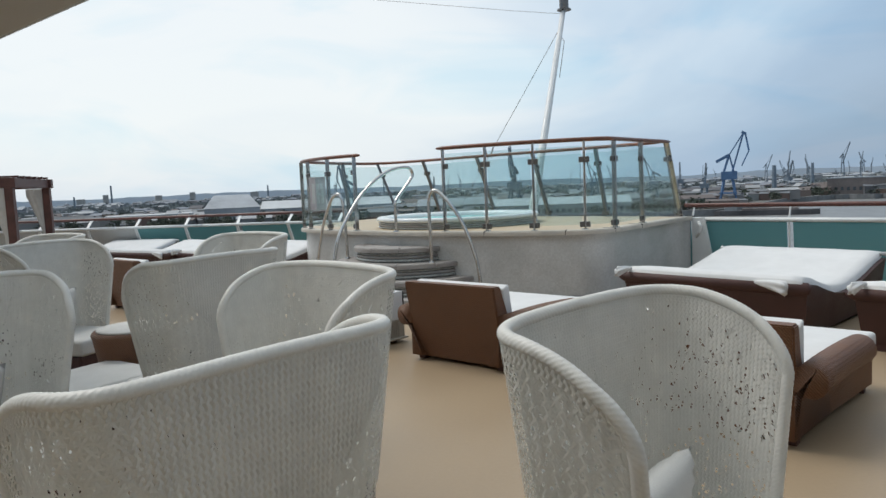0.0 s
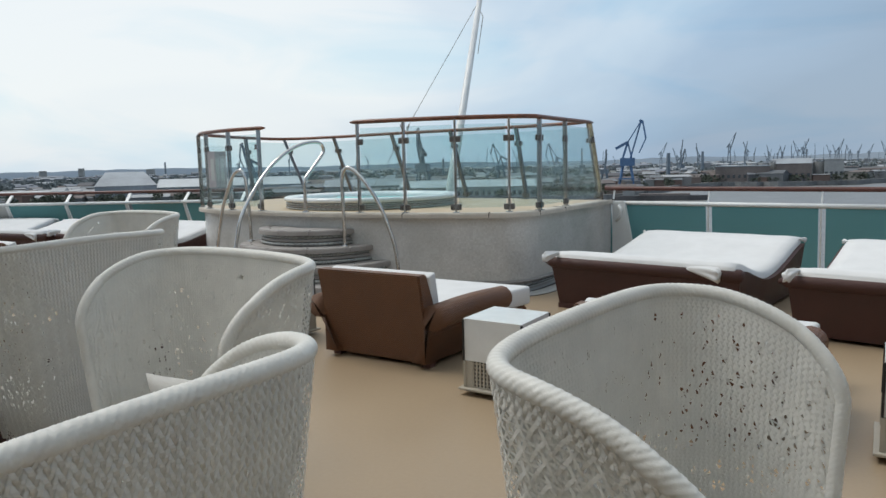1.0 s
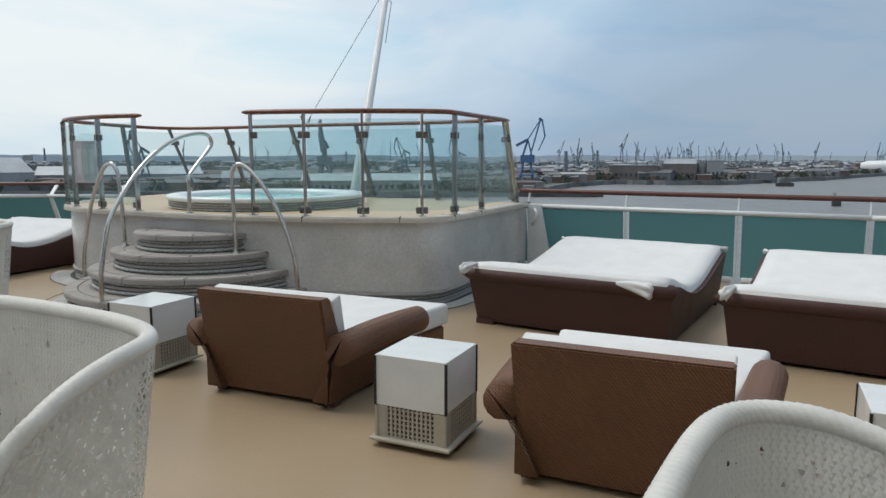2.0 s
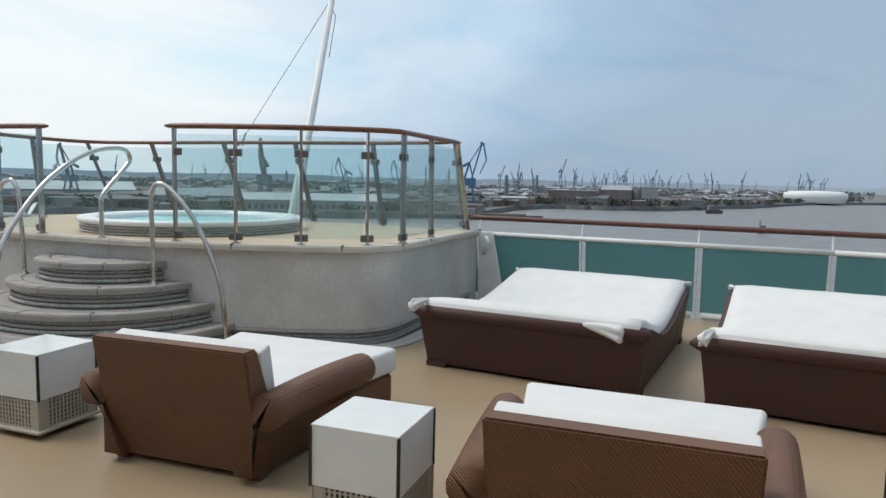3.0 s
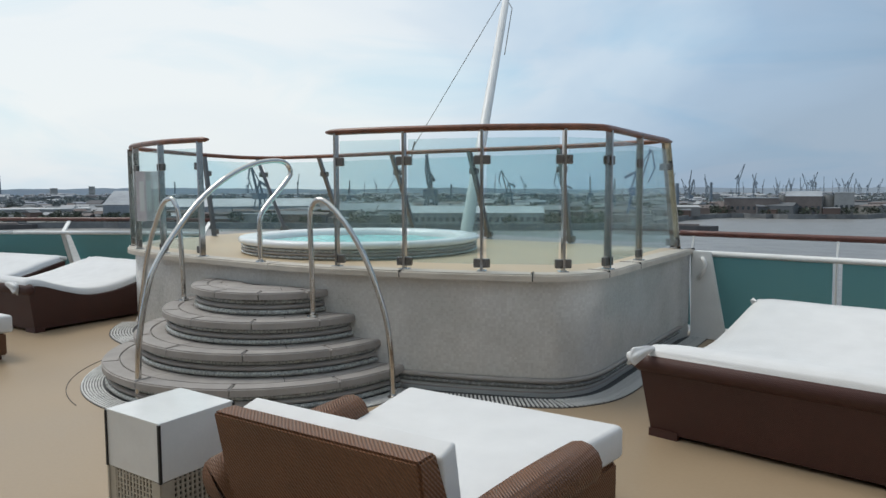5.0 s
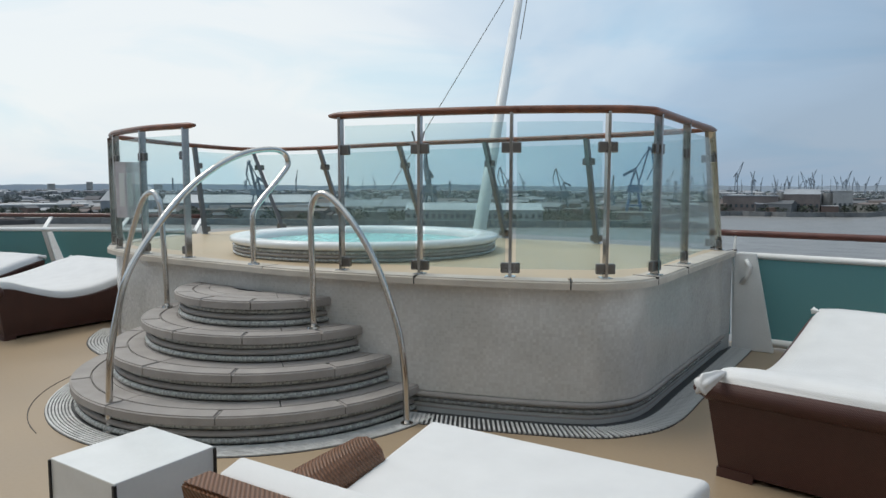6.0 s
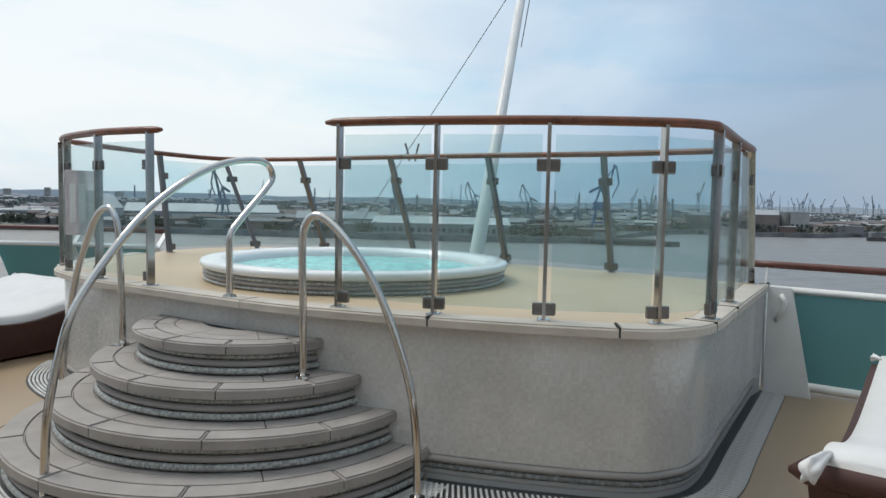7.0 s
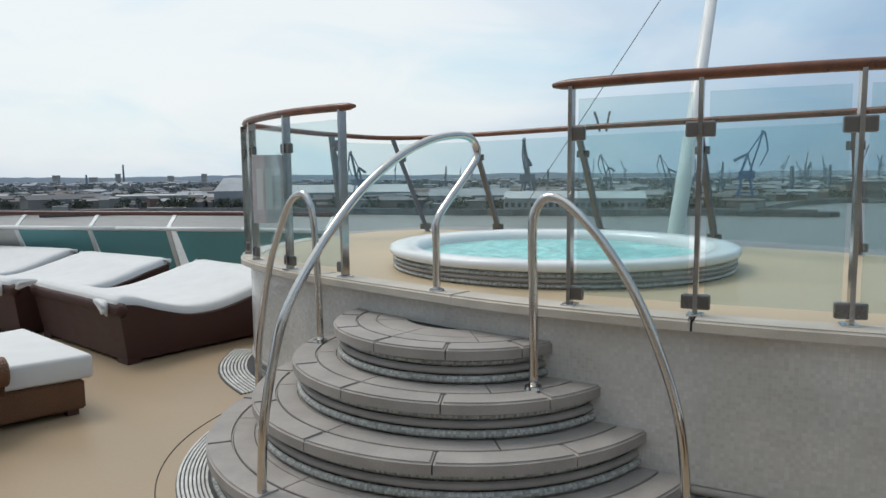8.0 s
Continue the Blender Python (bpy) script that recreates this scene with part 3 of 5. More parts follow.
# drain grating round the foot of stairs and wall
grating = tagged(new("drain_grating"), "grey slatted drain grating set in the deck round the platform", "grating", "", "structure")
ring = arc(1.525, 1.515, -radians(98), radians(89), 40) + arc(1.30, 1.28, -radians(98), radians(89), 40)[::-1]
part("channel", prism(bmesh.new(), ring, -0.01, 0.004), M_GRATEDARK, grating)
for q in range(8):
    rr = 1.375 + 0.020 * q
    bm = bmesh.new()
    o, i = arc(rr + 0.006, rr - 0.006, -radians(97), radians(88), 60), arc(rr - 0.006, rr - 0.018, -radians(97), radians(88), 60)
    prism(bm, o + i[::-1], 0.0, 0.012)
    part("slat_ring", bm, M_GRATE, grating)
foot = [p for p in FRONT if p[0] > 0.45]
foot_o = offset_line(foot, -0.19, closed=False)
foot_i = offset_line(foot, 0.05, closed=False)
part("channel", prism(bmesh.new(), foot_o + foot_i[::-1], -0.01, 0.005), M_GRATEDARK, grating)
bar_mesh = None
for p, h in walk_line(offset_line(foot, -0.10, closed=False), 0.031):
    if bar_mesh is None:
        bar_mesh = finish("slat", box(bmesh.new(), -0.0065, -0.09, 0.0, 0.0065, 0.09, 0.014), M_GRATE)
    ob = new("slat", bar_mesh)
    ob.parent = grating
    ob.matrix_basis = pose(p.x, p.y, 0, 0, 0, math.degrees(h) + 14)

side_foot = [p for p in FRONT if p[0] < -1.95 and p[1] < 12.75]
part("channel", prism(bmesh.new(), offset_line(side_foot, -0.24, closed=False) + offset_line(side_foot, 0.05, closed=False)[::-1], -0.01, 0.005), M_GRATEDARK, grating)
for q in range(8):
    outer, inner = offset_line(side_foot, -0.225 + 0.028 * q, closed=False), offset_line(side_foot, -0.209 + 0.028 * q, closed=False)
    part("slat_ring", prism(bmesh.new(), outer + inner[::-1], 0.0, 0.012), M_GRATE, grating)
seam = [ring_point(1.62, 1.61, -radians(80) + radians(66) * k / 60) for k in range(61)]
bm = bmesh.new()
slab(bm, seam, 0.005, -0.01, 0.003)
structure("trim_seam", bm, M_DARK, "thin dark seam in the deck coating round the drain", "seam")

# whirlpool basin
basin = thing("whirlpool", 0.075, 11.63, H, 0, "round white whirlpool with bubbling turquoise water", "whirlpool")
basin.scale = (0.955, 0.955, 1.0)


def lathe(bm, profile, seg=72, closed=False):
    rows = [[bm.verts.new((r * math.cos(2 * math.pi * k / seg), r * math.sin(2 * math.pi * k / seg), z)) for k in range(seg)] for r, z in profile]
    for a, b in zip(rows, rows[1:]):
        for k in range(seg):
            bm.faces.new((a[k], a[(k + 1) % seg], b[(k + 1) % seg], b[k]))
    return bm


part("rim", lathe(bmesh.new(), [(1.16, 0.095), (1.25, 0.095), (1.272, 0.105), (1.28, 0.125), (1.275, 0.145), (1.255, 0.155), (1.13, 0.155), (1.08, 0.145), (1.06, 0.11), (1.02, -0.1), (0.7, -0.5), (0.01, -0.52)]), M_ACRYL, basin, "glossy white moulded rim", True)
for k, z in enumerate((0.075, 0.046, 0.016)):
    bm = bmesh.new()
    layer = bm.loops.layers.uv.verify()
    lathe(bm, [(1.235, z - 0.015), (1.252, z - 0.008), (1.256, z), (1.252, z + 0.008), (1.235, z + 0.015)], 96)
    for f in bm.faces:
        for loop in f.loops:
            c = loop.vert.co
            loop[layer].uv = (math.atan2(c.y, c.x) * 1.25, c.z)
    part("side_rib", bm, M_RIB if k != 1 else M_STONE, basin, "", True)
part("side_core", lathe(bmesh.new(), [(1.236, 0.0), (1.236, 0.1)]), M_TILEGREY, basin)
bm = bmesh.new()
lathe(bm, [(0.01 + 0.0355 * k, 0.085) for k in range(30)], 96)
for v in bm.verts:
    n1 = noise.noise(Vector((v.co.x * 3.2, v.co.y * 3.2, 1.7)))
    n2 = noise.noise(Vector((v.co.x * 11, v.co.y * 11, 4.2)))
    rr = math.hypot(v.co.x, v.co.y)
    v.co.z += (0.035 * n1 + 0.016 * n2) * max(0.0, min(1.0, (1.05 - rr) * 3))
part("pool_water", bm, M_POOL, basin, "bubbling turquoise water", True)


# ---------------------------------------------------------------- glass screens on the platform
def post(parent, foot_p, head_p, heading, deep=0.055, wide=0.02, plate=True, metal=M_STEEL):
    """A flat steel bar from foot to head, with a foot plate."""
    a, b = Vector(foot_p), Vector(head_p)
    bm = bmesh.new()
    t, n = Vector((math.cos(heading), math.sin(heading), 0)), Vector((-math.sin(heading), math.cos(heading), 0))
    for q in (0,):
        vs = []
        for p in (a, b):
            for su, sv in ((-1, -1), (1, -1), (1, 1), (-1, 1)):
                vs.append(bm.verts.new(p + t * (su * wide / 2 + q * wide * 0.9) + n * sv * deep / 2))
        for quad in ((3, 2, 1, 0), (4, 5, 6, 7), (0, 1, 5, 4), (1, 2, 6, 5), (2, 3, 7, 6), (3, 0, 4, 7)):
            bm.faces.new([vs[i] for i in quad])
    ob = part("post", bm, metal, parent, "flat steel post")
    if plate:
        bm = bmesh.new()
        box(bm, -0.035, -0.045, 0, 0.035, 0.045, 0.012, 0.004)
        bm.transform(pose(a.x, a.y, a.z, 0, 0, math.degrees(heading)))
        part("foot_plate", bm, M_STEEL, ob)
    return ob


def clamp(parent, p, heading, tilt=0.0, wide=0.12):
    bm = bmesh.new()
    box(bm, -wide / 2, -0.018, -0.034, wide / 2, 0.018, 0.034, 0.008)
    bm.transform(pose(*p, tilt, 0, math.degrees(heading)))
    part("clamp", bm, M_DARKSTEEL, parent, "dark steel glass clamp")


def pane(parent, a0, a1, b0, b1, name="pane"):
    """A glass pane with its four corners: a0, a1 along the foot, b0, b1 along the head."""
    a0, a1, b0, b1 = (Vector(p) for p in (a0, a1, b0, b1))
    n = (a1 - a0).cross(b0 - a0).normalized() * 0.005
    bm = bmesh.new()
    vs = [bm.verts.new(p + n * s) for s in (-1, 1) for p in (a0, a1, b1, b0)]
    for quad in ((3, 2, 1, 0), (4, 5, 6, 7), (0, 1, 5, 4), (1, 2, 6, 5), (2, 3, 7, 6), (3, 0, 4, 7)):
        bm.faces.new([vs[i] for i in quad])
    ob = part(name, bm, G_CLEAR, parent, "clear glass pane with a green tint")
    ob.visible_shadow = False
    return ob


def wooden_rail(parent, pts, z):
    """A broad oval wooden rail with rounded ends."""
    line = smooth_line([(x, y, z) for x, y in pts], 8)
    bm = bmesh.new()
    n = len(line)
    radii = [0.036 * (0.45 if i in (0, n - 1) else 0.85 if i in (1, n - 2) else 1.0) for i in range(n)]
    tube(bm, line, radii, 12)
    for v in bm.verts:
        v.co.z = z + (v.co.z - z) * 0.72
    return part("handrail", bm, M_WOOD, parent, "varnished reddish wooden rail", True)


def screen(name, feet, heads, rail, rail_z, metal=M_SATIN, label=""):
    ob = thing(name, 0, 0, 0, 0, label, "glass screen", "glass screens round the whirlpool")
    wooden_rail(ob, rail, rail_z)
    n = len(feet)
    heads_at = []
    for i in range(n):
        a, b = feet[max(i - 1, 0)], feet[min(i + 1, n - 1)]
        heading = math.atan2(b[1] - a[1], b[0] - a[0])
        f, h = Vector((*feet[i], H)), Vector((*heads[i], rail_z - 0.015))
        post(ob, f, h, heading, wide=0.045 if metal == M_POST else 0.02, metal=metal)
        for z in (0.985, 1.75):
            t = (z - H) / (rail_z - H)
            p = f.lerp(h, t)
            off = 0.03 if i == 0 else -0.03 if i == n - 1 else 0.0
            clamp(ob, (p.x + off * math.cos(heading), p.y + off * math.sin(heading), z), heading, wide=0.075 if off else 0.125)
    for i in range(n - 1):
        f0, f1, h0, h1 = (Vector((*p, z)) for p, z in ((feet[i], H), (feet[i + 1], H), (heads[i], rail_z), (heads[i + 1], rail_z)))
        g = 0.035
        def at(s, t):
            return f0.lerp(f1, s).lerp(h0.lerp(h1, s), t)
        w = (f1 - f0).length
        pane(ob, at(g / w, 0.055), at(1 - g / w, 0.055), at(g / w, 0.93), at(1 - g / w, 0.93))
    return ob


RZ = 1.985
screen("glass_screen", [(-0.04, 9.985), (0.49, 9.745), (1.06, 9.545), (1.65, 9.44), (2.03, 9.585), (2.51, 10.22), (3.32, 11.30)],
       [(-0.04, 9.985), (0.49, 9.745), (1.06, 9.545), (1.65, 9.44), (2.03, 9.585), (2.49, 10.20), (3.02, 10.90)],
       [(-0.12, 10.06), (0.2, 9.875), (0.49, 9.745), (1.06, 9.545), (1.65, 9.45), (1.9, 9.48), (2.04, 9.60), (2.49, 10.20), (3.07, 10.95)], RZ,
       label="curved clear glass screen with steel posts and wooden rail")
screen("glass_screen", [(-1.34, 10.91), (-1.80, 11.27), (-2.22, 11.80), (-2.43, 12.22)], [(-1.34, 10.91), (-1.80, 11.27), (-2.22, 11.80), (-2.43, 12.22)],
       [(-1.25, 10.86), (-1.55, 11.06), (-1.82, 11.29), (-2.22, 11.80), (-2.44, 12.29)], RZ,
       label="short curved clear glass screen with steel posts and wooden rail")
back_feet = [(3.32, 11.42), (2.40, 12.05), (1.60, 12.90), (0.72, 13.62), (-0.30, 14.33), (-1.12, 14.45), (-1.95, 13.75)]
back_heads = [(3.02, 10.98), (2.20, 11.83), (1.30, 12.50), (0.40, 13.20), (-0.60, 14.10), (-1.52, 14.55), (-2.05, 13.75)]
screen("glass_screen", back_feet, back_heads, back_heads + [(-2.30, 13.0), (-2.44, 12.35)], RZ + 0.005, metal=M_POST,
       label="clear glass windscreen on inward leaning steel posts, wooden rail above")


# ---------------------------------------------------------------- stair handrails
def handrail(label, origin, toward, line):
    """A bent steel tube in the upright plane from origin towards a point: pairs of distance and height."""
    o, d = Vector(origin), (Vector(toward) - Vector(origin)).normalized()
    ob = thing("handrail", 0, 0, 0, 0, label, "handrail", "stair handrails")
    pts = smooth_line([(o.x + d.x * s, o.y + d.y * s, z) for s, z in line], 6)
    part("tube", tube(bmesh.new(), pts, 0.0215, 12), M_STEEL, ob, "", True)
    for s, z in (line[0], line[-1]):
        bm = bmesh.new()
        bmesh.ops.create_cone(bm, cap_ends=True, segments=20, radius1=0.045, radius2=0.04, depth=0.014, matrix=pose(o.x + d.x * s, o.y + d.y * s, z + 0.007))
        part("flange", bm, M_STEEL, ob)
    return ob


handrail("bent polished steel handrail with a looped top on the lower steps", (-0.225, 9.82), (0.42, 9.43),
         [(0.0, 0.552), (0.0, 0.9), (-0.01, 1.28), (0.01, 1.40), (0.07, 1.455), (0.17, 1.42), (0.335, 1.26), (0.49, 1.03), (0.605, 0.77), (0.675, 0.55), (0.71, 0.29), (0.72, 0.0)])
handrail("tall arched polished steel handrail over the middle of the stairs", (-0.69, 10.425), (-1.412, 9.49),
         [(0.05, 0.92), (0.05, 1.15), (0.045, 1.30), (-0.03, 1.395), (-0.24, 1.585), (-0.315, 1.68), (-0.27, 1.76), (-0.14, 1.782), (0.10, 1.745), (0.36, 1.64), (0.64, 1.45), (0.89, 1.19), (1.06, 0.95), (1.14, 0.71), (1.19, 0.47), (1.21, 0.2), (1.215, 0.0)])
handrail("bent polished steel handrail beside the mosaic wall", (-1.43, 10.69), (-1.936, 11.07),
         [(0.04, 0.552), (0.05, 0.9), (0.08, 1.30), (0.12, 1.41), (0.18, 1.455), (0.29, 1.41), (0.42, 1.22), (0.55, 0.95), (0.64, 0.64), (0.70, 0.37), (0.73, 0.0)])

# faded notice behind the short screen
notice = thing("notice", 0, 0, 0, 0, "faded pinkish notice board fixed behind the glass screen", "sign")
bm = bmesh.new()
box(bm, -0.12, -0.008, 1.22, 0.12, 0.008, 1.72, 0.004)
bm.transform(pose(-2.04, 11.62, 0, 0, 0, 8))
part("panel", bm, M_PAPER, notice)
for k in range(3):
    bm = bmesh.new()
    box(bm, -0.09 + 0.066 * k, -0.0125, 1.32, -0.045 + 0.066 * k, -0.0085, 1.62)
    bm.transform(pose(-2.04, 11.62, 0, 0, 0, 8))
    part("print_bar", bm, M_WHITE, notice, "pale printed block")

# mast with its stays, outboard of the platform
mast = thing("mast", 0, 0, 0, 0, "white leaning steel mast with a dark lamp head", "mast")
part("pole", tube(bmesh.new(), [(1.14, 12.97, 0.0), (1.35, 13.27, 1.0), (2.11, 14.38, 4.65)], [0.088, 0.078, 0.045], 16), M_WHITE, mast, "", True)
bm = bmesh.new()
bmesh.ops.create_cone(bm, cap_ends=True, segments=16, radius1=0.085, radius2=0.085, depth=0.20, matrix=pose(2.13, 14.42, 4.78))
bmesh.ops.create_cone(bm, cap_ends=True, segments=16, radius1=0.13, radius2=0.13, depth=0.02, matrix=pose(2.13, 14.42, 4.67))
part("lamp_head", bm, M_DARKSTEEL, mast, "dark round lamp head")
part("pole_bracket", tube(bmesh.new(), [(2.02, 14.25, 4.2), (2.09, 14.2, 4.05), (1.98, 14.15, 3.4)], 0.006, 6), M_DARKSTEEL, mast)
part("stay_wire", tube(bmesh.new(), [(2.09, 14.52, 4.42), (0.0, 16.36, 0.98)], 0.005, 6), M_DARKSTEEL, mast, "thin steel stay wire")
part("stay_wire", tube(bmesh.new(), [(2.05, 14.40, 4.60), (1.2, 14.9, 4.82), (-3.0, 17.0, 5.9)], 0.004, 6), M_DARKSTEEL, mast)
bm = bmesh.new()
for dx in (-0.05, 0.05):
    tube(bm, [(0.62 + dx * 1.4, 13.15, 2.13), (0.62 + dx, 13.12, 2.06), (0.62 + dx * 0.6, 13.08, 1.95)], 0.011, 6)
hook = thing("cleat", 0, 0, 0, 0, "small dark two-pronged cleat on the windscreen rail", "cleat")
part("prongs", bm, M_DARKSTEEL, hook)

# white bracket where the platform meets the side barrier
fin = thing("side_bracket", 3.50, 11.30, 0, -40, "white painted steel bracket closing the platform's end", "bracket")
bm = bmesh.new()
vs = [(-0.02, 0), (0.34, 0), (0.16, 0.90), (-0.02, 0.90)]
lo = [bm.verts.new((x, -0.02, z)) for x, z in vs]
hi = [bm.verts.new((x, 0.02, z)) for x, z in vs]
bm.faces.new(lo)
bm.faces.new(hi)
for k in range(4):
    bm.faces.new((lo[k], lo[(k + 1) % 4], hi[(k + 1) % 4], hi[k]))
bmesh.ops.bevel(bm, geom=list(bm.edges), offset=0.006, segments=2, affect="EDGES")
part("plate", bm, M_WHITE, fin)
bm = bmesh.new()
tube(bm, [(0.05, -0.035, 0.62), (0.1, -0.05, 0.70), (0.12, -0.05, 0.78), (0.08, -0.035, 0.84)], 0.02, 8)
part("hook", bm, M_WHITE, fin, "white moulded hook", True)


# ---------------------------------------------------------------- white cube tables
def cube_table():
    ob = thing("cube_table", 0, 0, 0, 0, "white laminate cube table on a taupe pierced base", "side table", "cube tables")
    s = 0.205
    bm = bmesh.new()
    box(bm, -s, -s, 0.225, s, s, 0.50, 0.004)
    part("top_box", bm, M_LAMINATE, ob, "glossy white box")
    for x, y in ((-s, -s), (s, -s), (s, s), (-s, s)):
        bm = bmesh.new()
        box(bm, x - 0.006, y - 0.006, 0.225, x + 0.006, y + 0.006, 0.493)
        part("corner_seam", bm, M_JOINT, ob, "dark corner seam")
    bm = bmesh.new()
    box(bm, -0.19, -0.19, 0.055, 0.19, 0.19, 0.223, 0.004)
    base = part("base", bm, M_DARK, ob, "dark inner base")
    for k in range(4):
        m = pose(0, 0, 0, 0, 0, 90 * k)
        bm = bmesh.new()
        box(bm, -0.21, -0.205, 0.05, -0.145, -0.192, 0.223)
        box(bm, 0.145, -0.205, 0.05, 0.21, -0.192, 0.223)
        box(bm, -0.145, -0.205, 0.05, 0.145, -0.192, 0.062)
        bm.transform(m)
        part("side_frame", bm, M_PLASTIC, base, "taupe plastic frame")
        bm = bmesh.new()
        for j in range(12):
            x = -0.14 + 0.28 * j / 11
            box(bm, x - 0.006, -0.203, 0.06, x + 0.006, -0.194, 0.223)
        for j in range(6):
            z = 0.080 + 0.026 * j
            box(bm, -0.145, -0.2015, z - 0.004, 0.145, -0.1955, z + 0.004)
        bm.transform(m)
        part("grille", bm, M_PLASTIC, base, "pierced grille")
    bm = bmesh.new()
    box(bm, -0.235, -0.235, 0.035, 0.235, 0.235, 0.052, 0.005)
    part("plinth", bm, M_PLASTIC, ob)
    bm = bmesh.new()
    box(bm, -0.15, -0.15, 0.0, 0.15, 0.15, 0.035)
    part("foot", bm, M_DARK, ob)
    return ob


cube = cube_table()
cube.matrix_basis = pose(1.01, 6.09, 0, 0, 0, -37.5)
for x, y in ((-0.68, 7.82), (2.87, 4.81)):
    copy_thing(cube, pose(x, y, 0, 0, 0, -37.5))


# ---------------------------------------------------------------- brown wicker easy chairs
def puffed(bm, x0, y0, z0, x1, y1, z1, bevel=0.035, seg=4, wobble=0.004):
    """A cushion: a soft box, a little uneven."""
    box(bm, x0, y0, z0, x1, y1, z1, bevel, seg)
    for v in bm.verts:
        v.co += Vector((0, 0, 1)) * wobble * noise.noise(v.co * 6)
    return bm


def easy_chair():
    """Back to -y, seat running forward to +y; broad rolled arms that splay forward."""
    ob = thing("easy_chair", 0, 0, 0, 0, "brown wicker easy chair with white seat and back cushions", "armchair", "brown easy chairs")
    # back: raked, thinner at the top, slightly narrower at the foot
    bm = bmesh.new()
    vs = []
    for deep in ((0.135, 0.060, 0.0), (0.26, 0.21, 0.105)):
        for k, (x, z) in enumerate(((-0.465, 0.03), (0.465, 0.03), (0.467, 0.40), (0.470, 0.70), (-0.470, 0.70), (-0.467, 0.40))):
            vs.append(bm.verts.new((x, deep[(0, 0, 1, 2, 2, 1)[k]], z)))
    bm.faces.new(vs[:6])
    bm.faces.new(vs[6:])
    for k in range(6):
        bm.faces.new((vs[k], vs[(k + 1) % 6], vs[6 + (k + 1) % 6], vs[6 + k]))
    bmesh.ops.recalc_face_normals(bm, faces=bm.faces)
    bmesh.ops.bevel(bm, geom=list(bm.edges), offset=0.010, segments=2, affect="EDGES")
    part("backrest", bm, M_BROWN, ob, "brown woven back")
    # seat box
    bm = bmesh.new()
    vs = [bm.verts.new(p) for z in (0.04, 0.235) for p in ((-0.45, 0.14, z), (0.45, 0.14, z), (0.62, 1.46, z), (-0.62, 1.46, z))]
    for quad in ((3, 2, 1, 0), (4, 5, 6, 7), (0, 1, 5, 4), (1, 2, 6, 5), (2, 3, 7, 6), (3, 0, 4, 7)):
        bm.faces.new([vs[i] for i in quad])
    bmesh.ops.bevel(bm, geom=list(bm.edges), offset=0.012, segments=2, affect="EDGES")
    part("seat_box", bm, M_BROWN, ob, "brown woven seat box")
    for sx in (-1, 1):
        # rolled arm: a drop shape swept forward
        bm = bmesh.new()
        rows = []
        for k in range(12):
            t = min(1, k / 8)
            y = 0.065 + 0.925 * t + (0, 0.012, 0.02, 0.023)[max(0, k - 8)]
            shrink = (1, 0.97, 0.90, 0.80)[max(0, k - 8)]
            cx = sx * (0.475 + 0.085 * t)
            top = 0.485 + 0.015 * math.sin(t * 3.1)
            prof = []
            for j in range(13):
                w = math.radians(-70 + 320 * j / 12)
                prof.append((cx + sx * (0.055 + 0.094 * math.cos(w)), top - 0.094 + 0.094 * math.sin(w)))
            prof.append((cx - sx * 0.13, 0.05))
            prof.append((cx - sx * 0.012, 0.05))
            prof.append((cx - sx * 0.015, top - 0.175))
            mx, mz = cx, 0.30
            rows.append([bm.verts.new((mx + (x - mx) * shrink, y, mz + (z - mz) * (0.5 + 0.5 * shrink))) for x, z in prof])
        for a, b in zip(rows, rows[1:]):
            for j in range(len(a)):
                bm.faces.new((a[j], a[(j + 1) % len(a)], b[(j + 1) % len(a)], b[j]))
        bm.faces.new(rows[0])
        bm.faces.new(rows[-1])
        bmesh.ops.recalc_face_normals(bm, faces=bm.faces)
        part("arm", bm, M_BROWN, ob, "rolled woven arm", True)
    bm = bmesh.new()
    puffed(bm, -0.52, 0.22, 0.235, 0.52, 1.52, 0.40, 0.028)
    for v in bm.verts:
        v.co.x *= 0.76 + 0.46 * max(0, (v.co.y - 0.1)) / 1.42
    part("seat_cushion", bm, M_CLOTH, ob, "thick white seat cushion", True)
    bm = bmesh.new()
    puffed(bm, -0.47, -0.05, 0.0, 0.47, 0.05, 0.315, 0.016)
    for v in bm.verts:
        v.co.x *= 0.97 + 0.10 * v.co.z
    bm.transform(pose(0.0, 0.255, 0.385, 15, 0, 0))
    part("back_cushion", bm, M_CLOTH, ob, "white back cushion", True)
    for x, y in ((-0.42, 0.18), (0.42, 0.18), (0.55, 1.39), (-0.55, 1.39)):
        bm = bmesh.new()
        box(bm, x - 0.035, y - 0.035, 0, x + 0.035, y + 0.035, 0.06)
        part("foot", bm, M_DARKWOOD, ob)
    return ob


chair = easy_chair()
chair.matrix_basis = pose(0.09, 6.795, 0, 0, 0, -36.5)
for x, y, a in ((1.625, 5.13, -37.5), (-4.48, 10.12, -37)):
    copy_thing(chair, pose(x, y, 0, 0, 0, a))


